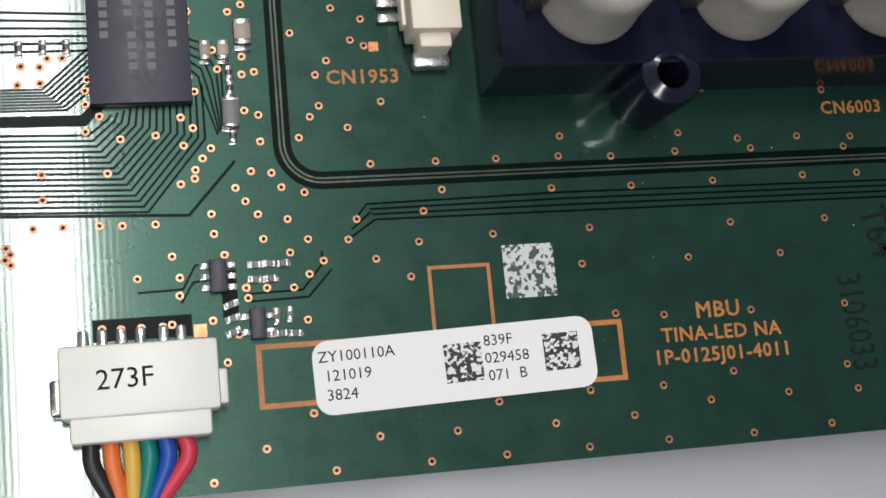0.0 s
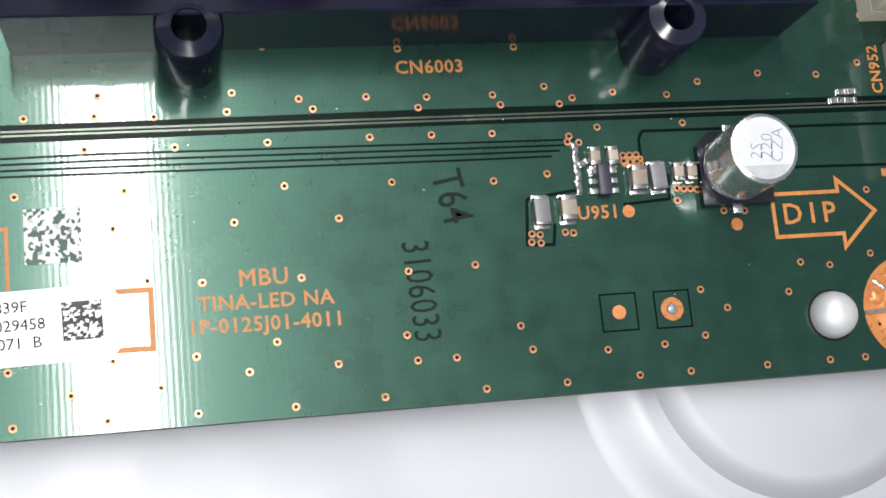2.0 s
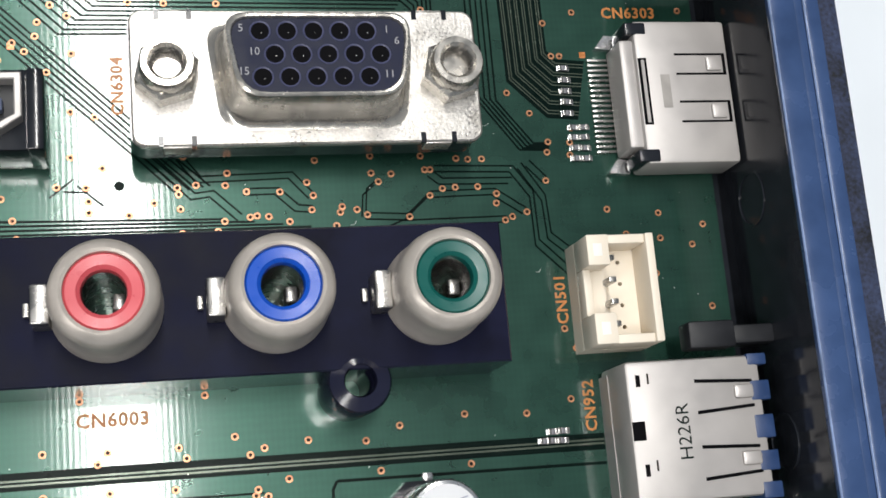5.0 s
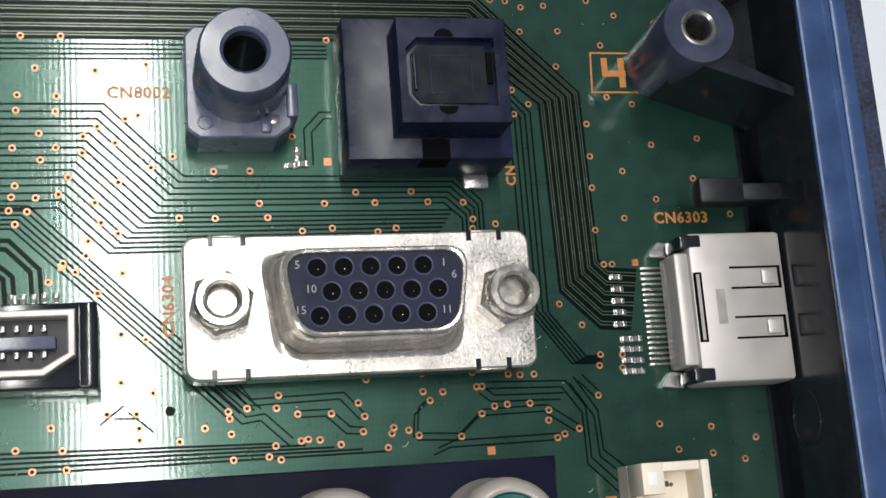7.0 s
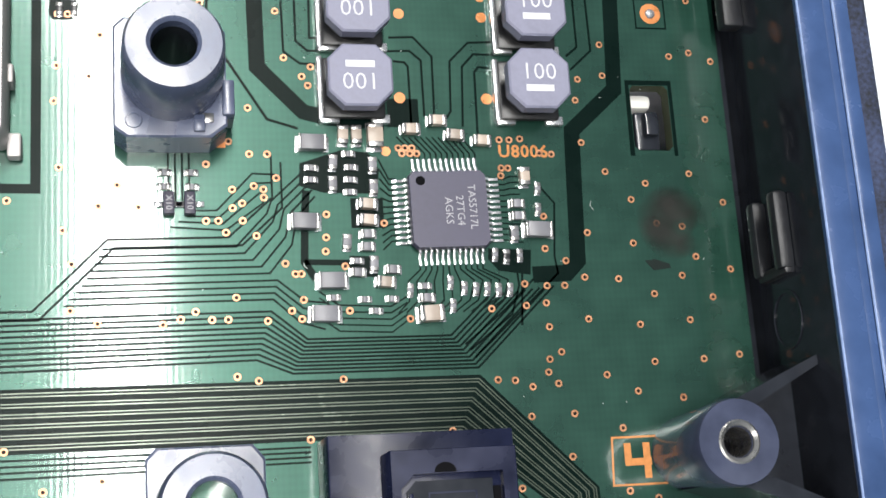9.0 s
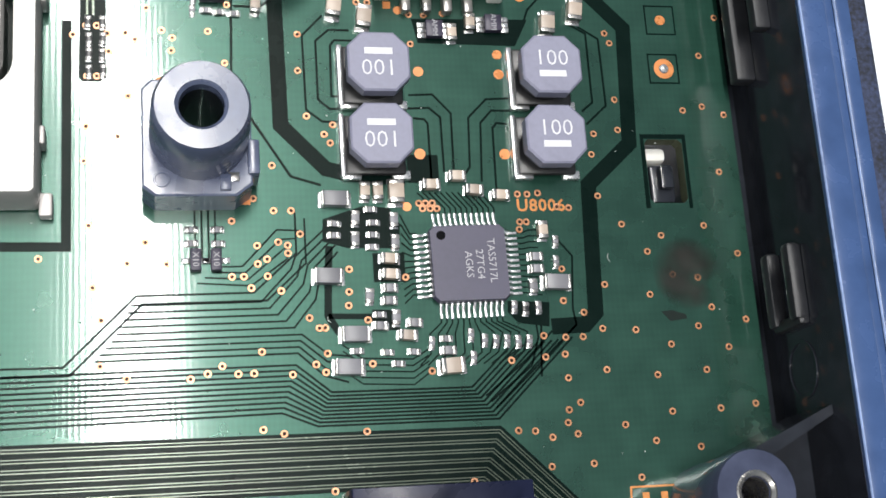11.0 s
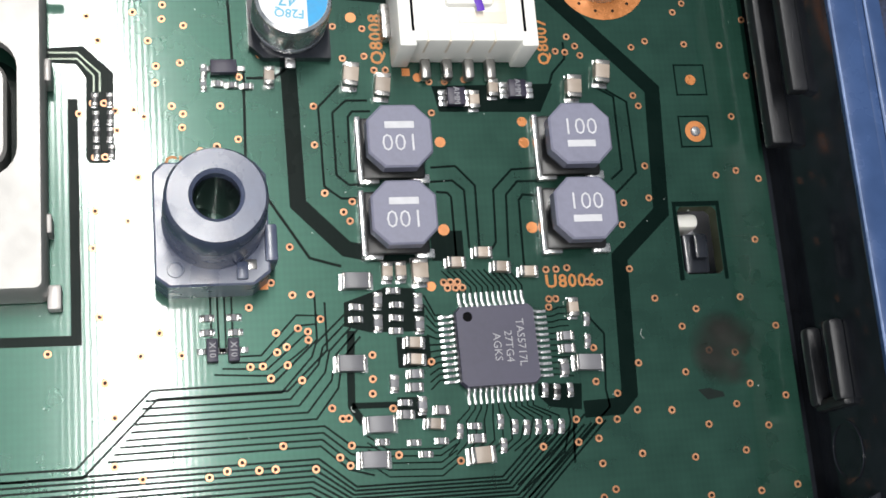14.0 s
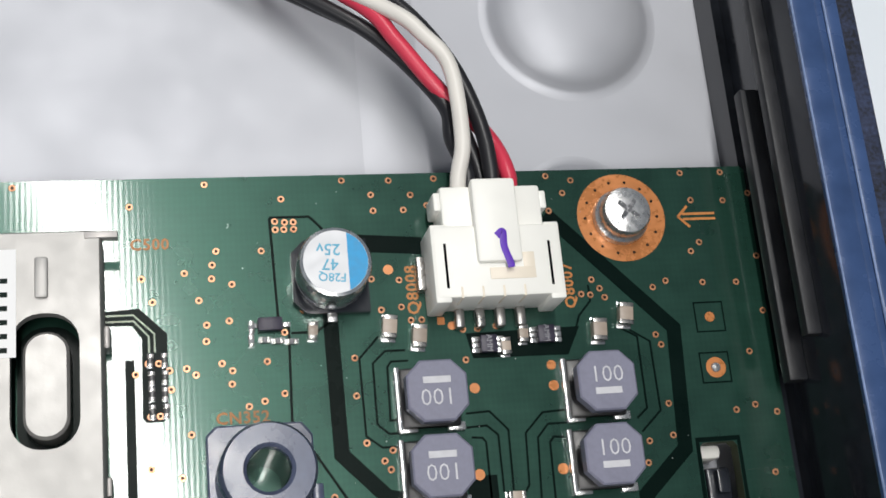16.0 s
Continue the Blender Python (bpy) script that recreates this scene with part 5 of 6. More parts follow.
# ---- metal parts ----
def build_tuner():
    t = thing("tuner_can", "stamped tin tuner can with an oval window", "shield can", 44.0, 120.0)
    bm = B()
    o = rounded(-14.0, -13.8, 10.0, 14.0, 0.6, 3)
    loft(bm, [(o, 0.3), (o, 4.6), (rounded(-13.8, -13.6, 9.8, 13.8, 0.5, 3), 4.95)], cap=False)
    # lid round the window
    outer = rounded(-13.8, -13.6, 9.8, 13.8, 0.5, 6)
    a = [bm.verts.new((x, y, 4.95)) for x, y in outer]
    k = len(outer)
    window = rounded(2.5, -4.8, 8.1, 6.7, 2.5, 6)
    r1 = [bm.verts.new((x, y, 4.95)) for x, y in window]
    r2 = [bm.verts.new((x, y, 3.7)) for x, y in window]
    for i in range(k):
        bm.faces.new((a[i], a[(i + 1) % k], r1[(i + 1) % k], r1[i]))
        bm.faces.new((r1[i], r1[(i + 1) % k], r2[(i + 1) % k], r2[i]))
    part("lid", bm, TUNERTIN, t, "stamped tin lid with a rolled oval window")
    bm = B()
    prism(bm, rounded(2.6, -4.7, 8.0, 6.6, 2.4, 6), 0.4, 0.6)
    part("window_floor", bm, GAP, t)
    bm = B()
    loft(bm, [(rounded(3.4, -3.8, 7.2, 5.4, 1.85, 6), 0.6), (rounded(3.4, -3.8, 7.2, 5.4, 1.85, 6), 3.6), (rounded(3.65, -3.55, 6.95, 5.15, 1.6, 6), 3.95)])
    part("crystal", bm, TUNERTIN, t, "oval metal quartz crystal can")
    bm = B()
    box(bm, 4.5, 8.0, 4.95, 5.6, 11.6, 5.35, 0.2)
    part("pressed_bead", bm, TUNERTIN, t)
    bm = B()
    box(bm, 8.6, 13.2, 4.0, 11.4, 13.8, 5.1, 0.08)
    box(bm, 9.9, 4.0, 0.02, 10.5, 6.0, 2.6, 0.2)
    box(bm, 9.9, -8.6, 0.02, 10.4, -7.0, 2.2, 0.15)
    box(bm, 9.9, -14.6, 0.02, 11.0, -12.6, 1.4, 0.2)
    part("lid_tab", bm, STAMPED, t)
    bm = B()
    box(bm, -13.6, 3.0, 4.96, 3.0, 12.4, 5.0)
    label = part("sticker", bm, PAPER, t, "white paper label")
    bm = B()
    for y in (3.4, 4.6, 5.8, 7.0, 8.2, 9.4):
        box(bm, 1.7, y, 5.0, 2.3, y + 0.45, 5.012)
    part("print_bar", bm, INK, label)


def build_screw(x, y, z=0.0):
    t = thing("screw", "bright zinc pan-head screw with worn cross slot", "screw", x, y, z, 15, "board screws")
    bm = B()
    lathe(bm, 0, 0, [(2.75, 0.04), (2.8, 0.4), (2.7, 0.8), (2.5, 0.95), (2.4, 1.1), (2.45, 2.2), (2.25, 2.6), (1.6, 2.8), (0.0, 2.85)], 36)
    part("head", bm, ZINC, t)
    bm = B()
    for a in (0, math.pi / 2):
        c, s = math.cos(a), math.sin(a)
        prism(bm, [(1.2 * c - 0.22 * -s, 1.2 * s - 0.22 * c), (1.2 * c + 0.22 * -s, 1.2 * s + 0.22 * c), (-1.2 * c + 0.22 * -s, -1.2 * s + 0.22 * c), (-1.2 * c - 0.22 * -s, -1.2 * s - 0.22 * c)], 2.8, 2.875 + a * 0.002)
    part("cross_slot", bm, material("slot_shadow_metal", (0.25, 0.25, 0.26), 0.3, metal=0.9, bump=0.6, bump_scale=3000), t)
    return t


def build_dome():
    t = thing("locating_pin", "matt silver domed locating pin through the board", "pin", 94.4, 5.2)
    bm = B()
    lathe(bm, 0, 0, [(2.05, 0.02), (2.0, 0.6), (1.8, 1.2), (1.3, 1.7), (0.7, 1.9), (0.0, 1.95)], 32)
    part("dome", bm, ALUTOP, t)
    bm = B()
    lathe(bm, 0, 0, [(2.25, 0.01), (2.25, 0.03), (2.02, 0.03)], 32)
    part("clearance_ring", bm, HOLE, t)


def build_solder_spokes():
    t = thing("solder_spokes", "shiny solder runs across the copper ring", "solder", 102.1, 5.35)
    for a, r0, r1 in ((92, 2.6, 4.4), (143, 2.7, 4.3), (182, 2.6, 4.7), (8, 2.4, 3.6), (55, 2.6, 3.8)):
        c, s = math.cos(math.radians(a)), math.sin(math.radians(a))
        bm = B()
        tube(bm, [(r0 * c, r0 * s, 0.1), ((r0 + r1) / 2 * c, (r0 + r1) / 2 * s, 0.16), (r1 * c, r1 * s, 0.08)], 0.2, 8)
        part("spoke", bm, SOLDER, t)
    for a in (160, 115, 70, 30):
        bm = B()
        lathe(bm, 3.5 * math.cos(math.radians(a)), 3.5 * math.sin(math.radians(a)), [(0.75, 0.031), (0.6, 0.18), (0.3, 0.28), (0.0, 0.3)], 18)
        part("copper_blob", bm, COPPER, t)


def build_clip_tongue():
    t = thing("board_clip", "black plastic clip tongue in the board window", "clip", 109.4, 109.6)
    bm = B()
    box(bm, -1.2, -2.8, -6.0, 1.2, 0.9, -0.6, 0.3)
    box(bm, -0.5, -1.6, -0.6, 0.8, 0.6, 0.3, 0.2)
    part("tongue", bm, BLACK, t)


def build_label():
    t = thing("paper_label", "white rounded barcode label stuck on the board", "label", 23.3, 8.6, 0.0, 1.6)
    bm = B()
    prism(bm, rounded(-11.4, -2.9, 11.6, 2.9, 1.3, 6), 0.045, 0.12)
    part("paper", bm, PAPER, t)
    for text, x, y in (("ZY100110A", -7.9, 1.6), ("121019", -8.7, 0.1), ("3824", -9.3, -1.4), ("839F", 3.6, 1.6), ("029458", 4.2, 0.2), ("071  B", 4.1, -1.2)):
        words(text, x, y, 0.125, 1.25, INK, t, 0, "print")
    for x, y, s in ((0.6, 0.1, 3.1), (8.8, 0.2, 3.0)):
        bm = B()
        box(bm, x - s / 2, y - s / 2, 0.121, x + s / 2, y + s / 2, 0.127)
        part("printed_patch", bm, LABELGREY, t, "grey printed square")


# ---- parts soldered to the board ----
def build_capacitor(x, y, r, h, style):
    t = thing("electrolytic_capacitor", "silver can capacitor on a black base" + (" with cyan mark" if style else ""), "capacitor", x, y)
    bm = B()
    s = r + 0.2
    prism(bm, [(-s, -s), (s, -s), (s, s - 1.2), (s - 1.2, s), (-s + 1.2, s), (-s, s - 1.2)] if not style else [(-s, -s + 1.2), (-s + 1.2, -s), (s, -s), (s, s), (-s + 1.2, s), (-s, s - 1.2)], 0.02, 0.9)
    part("base", bm, BLACK, t)
    bm = B()
    lathe(bm, 0, 0, [(r - 0.15, 0.9), (r - 0.02, 1.2), (r - 0.02, 1.6), (r - 0.2, 1.8), (r, 2.0), (r, h - 0.35), (r - 0.12, h - 0.1), (r - 0.4, h)], 48)
    part("can", bm, ALU, t, "polished aluminium can")
    bm = B()
    prism(bm, ring_points(0, 0, r - 0.4, 48), h - 0.02, h)
    top = part("can_top", bm, ALUTOP, t, "matt printed can top")
    bm = B()
    if style:
        pts = [p for p in ring_points(0, 0, r - 0.42, 64) if p[0] > 1.1]
        pts.sort(key=lambda p: p[1])
        prism(bm, pts, h, h + 0.012)
        part("polarity_mark", bm, CYAN, top)
        words("25v", -0.6, 1.2, h + 0.01, 1.5, CYANINK, top, 176, "print", 0.02)
        words("47", -0.5, -0.2, h + 0.01, 1.5, CYANINK, top, 176, "print", 0.02)
        words("F28Q", -0.4, -1.4, h + 0.01, 1.1, CYANINK, top, 176, "print", 0.02)
    else:
        pts = [p for p in ring_points(0, 0, r - 0.42, 64) if p[1] < -1.3]
        pts.sort(key=lambda p: p[0])
        prism(bm, pts, h, h + 0.012)
        part("polarity_mark", bm, material("grey_mark", (0.45, 0.46, 0.47), 0.5), top)
        pale = material("blue_grey_print", (0.25, 0.27, 0.36), 0.5)
        for text, px, py in (("2S", -0.75, -0.25), ("220", 0.2, 0.15), ("CZA", 1.15, 0.2)):
            words(text, px, py, h + 0.012, 1.5, pale, top, 82, "print", -0.02)
    for y in (-s - 0.3, s + 0.3):
        bm = B()
        box(bm, -0.45, y - 0.4, 0.02, 0.45, y + 0.4, 0.4, 0.1)
        part("terminal", bm, SOLDER, t)


def build_inductor(x, y, turn, flip):
    t = thing("power_inductor", "grey octagonal power inductor marked 100", "inductor", x, y, 0, turn, "output inductors")
    bm = B()
    box(bm, -2.9, -2.75, 0.25, 2.6, 2.75, 1.0, 0.3)
    lathe(bm, 0, 0, [(2.35, 1.0), (2.3, 2.6)], 28)
    part("core", bm, FERRITE_BASE, t, "black ferrite core")
    bm = B()
    oct_ = lambda s: [(s * a, s * b) for a, b in ((1, 0.52), (0.52, 1), (-0.52, 1), (-1, 0.52), (-1, -0.52), (-0.52, -1), (0.52, -1), (1, -0.52))]
    loft(bm, [(oct_(2.55), 2.6), (oct_(2.74), 2.75), (oct_(2.74), 3.95), (oct_(2.58), 4.1)])
    top = part("drum_top", bm, FERRITE, t, "grey octagonal ferrite top")
    words("100", 0, 0.50 * flip, 4.11, 2.15, WHITEINK, top, 180 if flip < 0 else 0, "print", -0.02)
    bm = B()
    y0 = -0.95 * flip
    ribbon(bm, [(-1.25, y0), (1.25, y0)], 0.6, 4.09)
    part("print_bar", bm, WHITEINK, top)
    for sx in (-1, 1):
        bm = B()
        if sx < 0:
            box(bm, -3.25, -2.9, 0.02, -2.75, 2.9, 0.9, 0.1)
            box(bm, -3.1, -3.1, 0.02, -1.4, -2.6, 0.7, 0.1)
        else:
            box(bm, 1.4, -3.1, 0.02, 3.0, -2.3, 0.6, 0.1)
        part("terminal", bm, SOLDER, t)


def build_amp_chip():
    t = thing("amplifier_chip", "dark grey square amplifier chip with fine leads all round", "chip", 90.0, 101.0, 0, 1.0)
    bm = B()
    c = 0.45
    sq = lambda s: [(s, s - c), (s - c, s), (-s + c, s), (-s, s - c), (-s, -s + c), (-s + c, -s), (s - c, -s), (s, -s + c)]
    loft(bm, [(sq(3.3), 0.1), (sq(3.45), 0.55), (sq(3.35), 1.05)])
    body = part("body", bm, EPOXY, t)
    for text, y, x in (("TAS5717L", 2.0, 0.1), ("27TG4", 0.9, -0.2), ("AGKS", -0.1, -0.2)):
        words(text, y, x, 1.06, 0.95, CHIPINK, body, -90, "print")
    bm = B()
    lathe(bm, -2.4, 2.5, [(0.42, 1.055), (0.38, 1.06), (0.0, 1.058)], 20)
    part("pin_mark", bm, PIT, body)
    bm = B()
    box(bm, -0.12, -0.62, 0, 0.12, 0.42, 0.16, 0.03)
    box(bm, -0.12, 0.3, 0.1, 0.12, 0.75, 0.5, 0.05)
    lead = mesh_of("lead", bm, SOLDER)
    for side in range(4):
        for k in range(12):
            ob = new("lead", lead)
            ob.parent = t
            ob.matrix_basis = pose(0, 0, 0, 0, 0, 90 * side) @ pose((-2.75 + 0.5 * k) * MM, -4.1 * MM, 0.02 * MM)


def build_memory_chip():
    t = thing("memory_chip", "large flat black memory chip", "chip", 0.1, 38.6)
    bm = B()
    box(bm, -3.9, -7.9, 0.15, 3.9, 12, 1.1, 0.08)
    body = part("body", bm, MEMEPOXY, t)
    bm = B()
    for x, y0, y1 in ((2.6, -3.4, 5), (0.9, -5.2, 5), (-0.5, -5.2, -2.6), (-0.7, -0.8, 5), (-2.6, -2.6, 5)):
        k = y0
        while k < y1:
            box(bm, x - 0.32, k, 1.1, x + 0.32, k + 0.55, 1.112)
            k += 0.85
    part("print_bar", bm, material("faded_print", (0.16, 0.155, 0.17), 0.6), body)


def smd_kind(name, l, w, h, bodymat, label, category, cap=0.26):
    t = thing(name, label, category, 0, 0, -50, 0, "small chip parts")
    bm = B()
    box(bm, -l / 2 + l * cap * 0.8, -w / 2, 0.04, l / 2 - l * cap * 0.8, w / 2, h, 0.03)
    part("body", bm, bodymat, t)
    for s in (-1, 1):
        bm = B()
        box(bm, min(s * l / 2, s * (l / 2 - l * cap)), -w / 2 - 0.02, 0.03, max(s * l / 2, s * (l / 2 - l * cap)), w / 2 + 0.02, h + 0.02, 0.05)
        part("end_cap", bm, TIN, t)
        bm = B()
        box(bm, s * l / 2 - 0.16 * w - 0.04, -w * 0.54, 0.006, s * l / 2 + 0.16 * w + 0.05, w * 0.54, 0.10, 0.04)
        part("solder_fillet", bm, SOLDER, t)
    return t


def lay_parts():
    big = smd_kind("chip_capacitor", 2.1, 1.3, 1.1, CERAMIC, "tan ceramic chip capacitor soldered to the board", "capacitor", 0.2)
    grey = smd_kind("chip_capacitor", 2.4, 1.3, 0.9, CERGREY, "grey ceramic chip capacitor soldered to the board", "capacitor", 0.1)
    mid = smd_kind("chip_capacitor", 1.6, 0.85, 0.8, CERAMIC, "small tan ceramic chip capacitor", "capacitor", 0.24)
    small = smd_kind("chip_resistor", 1.1, 0.55, 0.35, RESIST, "tiny black chip resistor with bright ends", "resistor", 0.3)
    tiny = smd_kind("solder_link", 1.0, 0.5, 0.32, CERGREY, "tiny bright soldered chip part", "chip part", 0.34)
    mini = smd_kind("chip_capacitor", 1.25, 0.7, 0.55, CERGREY, "small pale grey ceramic chip capacitor", "capacitor", 0.26)
    # round the amplifier: kind, turn, places
    amp = [(grey, 0, ((78.5, 107.0), (77.6, 100.1), (79.7, 95.0), (79.0, 92.2), (97.9, 99.2))),
           (big, 90, ((83.9, 107.6),)), (big, 0, ((87.9, 92.0),)),
           (mid, -3, ((87.1, 108.3), (89.5, 109.1), (91.0, 107.8), (93.4, 107.3), (83.0, 101.6), (83.0, 100.2), (84.2, 94.8))),
           (mid, 88, ((81.15, 107.7), (82.3, 107.7), (97.0, 104.0))),
           (mini, -2, ((82.9, 99.0), (82.8, 97.9), (81.9, 95.7), (84.9, 95.9), (87.7, 93.4), (96.2, 101.6), (96.2, 100.5)))]
    amp_small = [(mini, 88, ((95.75, 98.9), (80.2, 105.3), (83.6, 105.1), (80.1, 103.4), (83.6, 103.1), (81.1, 98.3), (83.3, 96.4))),
                 (tiny, -3, ((78.4, 104.85), (78.3, 103.8), (81.6, 106.1), (81.8, 104.9), (81.7, 103.8), (81.6, 102.7), (87.6, 94.45), (79.8, 93.6), (82.4, 93.4), (84.7, 93.4), (83.3, 92.4), (81.9, 96.7))),
                 (tiny, 87, ((91.0, 94.2), (92.0, 94.1), (93.0, 94.1), (94.0, 94.0), (95.0, 94.0), (86.3, 94.1), (89.8, 94.7), (89.9, 92.7), (98.2, 103.0), (98.1, 101.1), (93.9, 97.1), (96.1, 97.0))),
                 (small, 87, ((94.9, 96.9),))]
    elsewhere = [(big, 90, ((71.7, 15.7), (78.2, 18.0), (8.2, 36.4))), (big, 84, ((79.2, 125.2), (81.9, 124.2), (99.2, 124.0), (102.0, 125.4))),
                 (grey, 90, ((69.4, 15.6), (80.0, 18.1), (6.9, 29.8))),
                 (mid, 90, ((72.2, 125.2), (74.6, 20.1), (76.2, 20.1), (81.9, 18.4), (83.1, 18.4), (5.2, 35.0), (6.6, 35.0), (90.0, 122.9), (91.8, 124.0)))]
    rng = random.Random(4)
    for kind, turn, places in amp + amp_small + elsewhere:
        for x, y in places:
            copy_thing(kind, pose(x * MM, y * MM, 0, 0, 0, turn + rng.uniform(-3, 3)))
    # rows of the smallest parts: first place, step, count, turn
    memory_rows = [(small, 6.95, 33.2, 0, -1.3, 5, 90), (tiny, 8.0, 17.6, 1.1, 0, 3, 0), (tiny, 8.0, 16.4, 1.1, 0, 2, 0), (tiny, 6.0, 14.6, 0, -1.1, 3, 20), (tiny, 8.6, 12.0, 1.1, 0, 3, 0),
                   (tiny, 9.4, 13.4, 1.0, 0.1, 2, 90), (small, -9.0, 35.6, 1.8, 0, 4, 90)]
    usb_rows = [(tiny, 73.0, 20.8, 0, -1.1, 4, 90), (tiny, 73.6, 19.6, 0.9, -0.7, 3, 30), (tiny, 97.7, 24.3, 0.8, 0, 3, 0), (tiny, 98.6, 25.1, 0.9, 0, 2, 0)]
    tuner_rows = [(small, 57.8, 123.2, 0, -1.5, 4, 90), (small, 59.0, 123.2, 0, -1.5, 4, 90), (tiny, 66.2, 104.4, 0, -1.2, 2, 0), (tiny, 68.4, 104.4, 0, -1.2, 2, 0),
                  (tiny, 67.9, 124.6, 1.2, -0.1, 3, 0), (tiny, 66.7, 125.9, 0, -1.3, 2, 90)]
    hdmi_rows = [(tiny, 103.2, 58.8, 0, -1.1, 5, 0), (tiny, 103.6, 53.0, 0, -1.0, 4, 0), (tiny, 104.5, 53.0, 0, -1.0, 4, 0), (tiny, 73.6, 70.0, 1.0, 0.1, 2, 0), (tiny, 74.2, 71.0, 0.6, 0, 1, 90),
                 (tiny, 49.6, 58.3, 0.9, 0, 5, 90)]
    for kind, x, y, dx, dy, n, turn in memory_rows + usb_rows + tuner_rows + hdmi_rows:
        for k in range(n):
            copy_thing(kind, pose((x + dx * k + rng.uniform(-0.05, 0.05)) * MM, (y + dy * k + rng.uniform(-0.05, 0.05)) * MM, 0, 0, 0, turn + rng.uniform(-3, 3)))
    for ob in (big, grey, mid, mini, small, tiny):
        for o in (*ob.children, ob):
            bpy.data.objects.remove(o)
    # little leaded chips
    for x, y, w, h, turn, n, text in ((5.1, 16.8, 1.3, 2.6, 0, 3, ""), (7.9, 12.9, 1.2, 2.4, 0, 2, ""), (75.2, 18.0, 1.1, 2.6, 0, 3, ""), (68.4, 126.0, 2.2, 1.2, 0, 1, ""),
                                      (88.4, 123.2, 1.6, 1.6, 0, 3, "AMM"), (94.0, 123.9, 1.6, 1.6, 0, 3, "AMM"), (66.5, 101.7, 0.9, 1.9, 0, 1, "X10"), (68.2, 101.7, 0.9, 1.9, 0, 1, "X10")):
        t = thing("small_chip", "small black leaded chip soldered to the board", "chip", x, y, 0, turn, "small leaded chips")
        bm = B()
        box(bm, -w / 2, -h / 2, 0.12, w / 2, h / 2, 0.85, 0.08)
        body = part("body", bm, MEMEPOXY, t)
        if text:
            words(text, 0, 0, 0.86, 0.75, CHIPINK, body, -90, "print")
        for s in (-1, 1):
            for k in range(n):
                bm = B()
                y0 = (k - (n - 1) / 2) * h / max(n, 1.4)
                box(bm, min(s * w / 2, s * (w / 2 + 0.75)), y0 - 0.24, 0.01, max(s * w / 2, s * (w / 2 + 0.75)), y0 + 0.24, 0.3, 0.08)
                part("lead", bm, SOLDER, t)


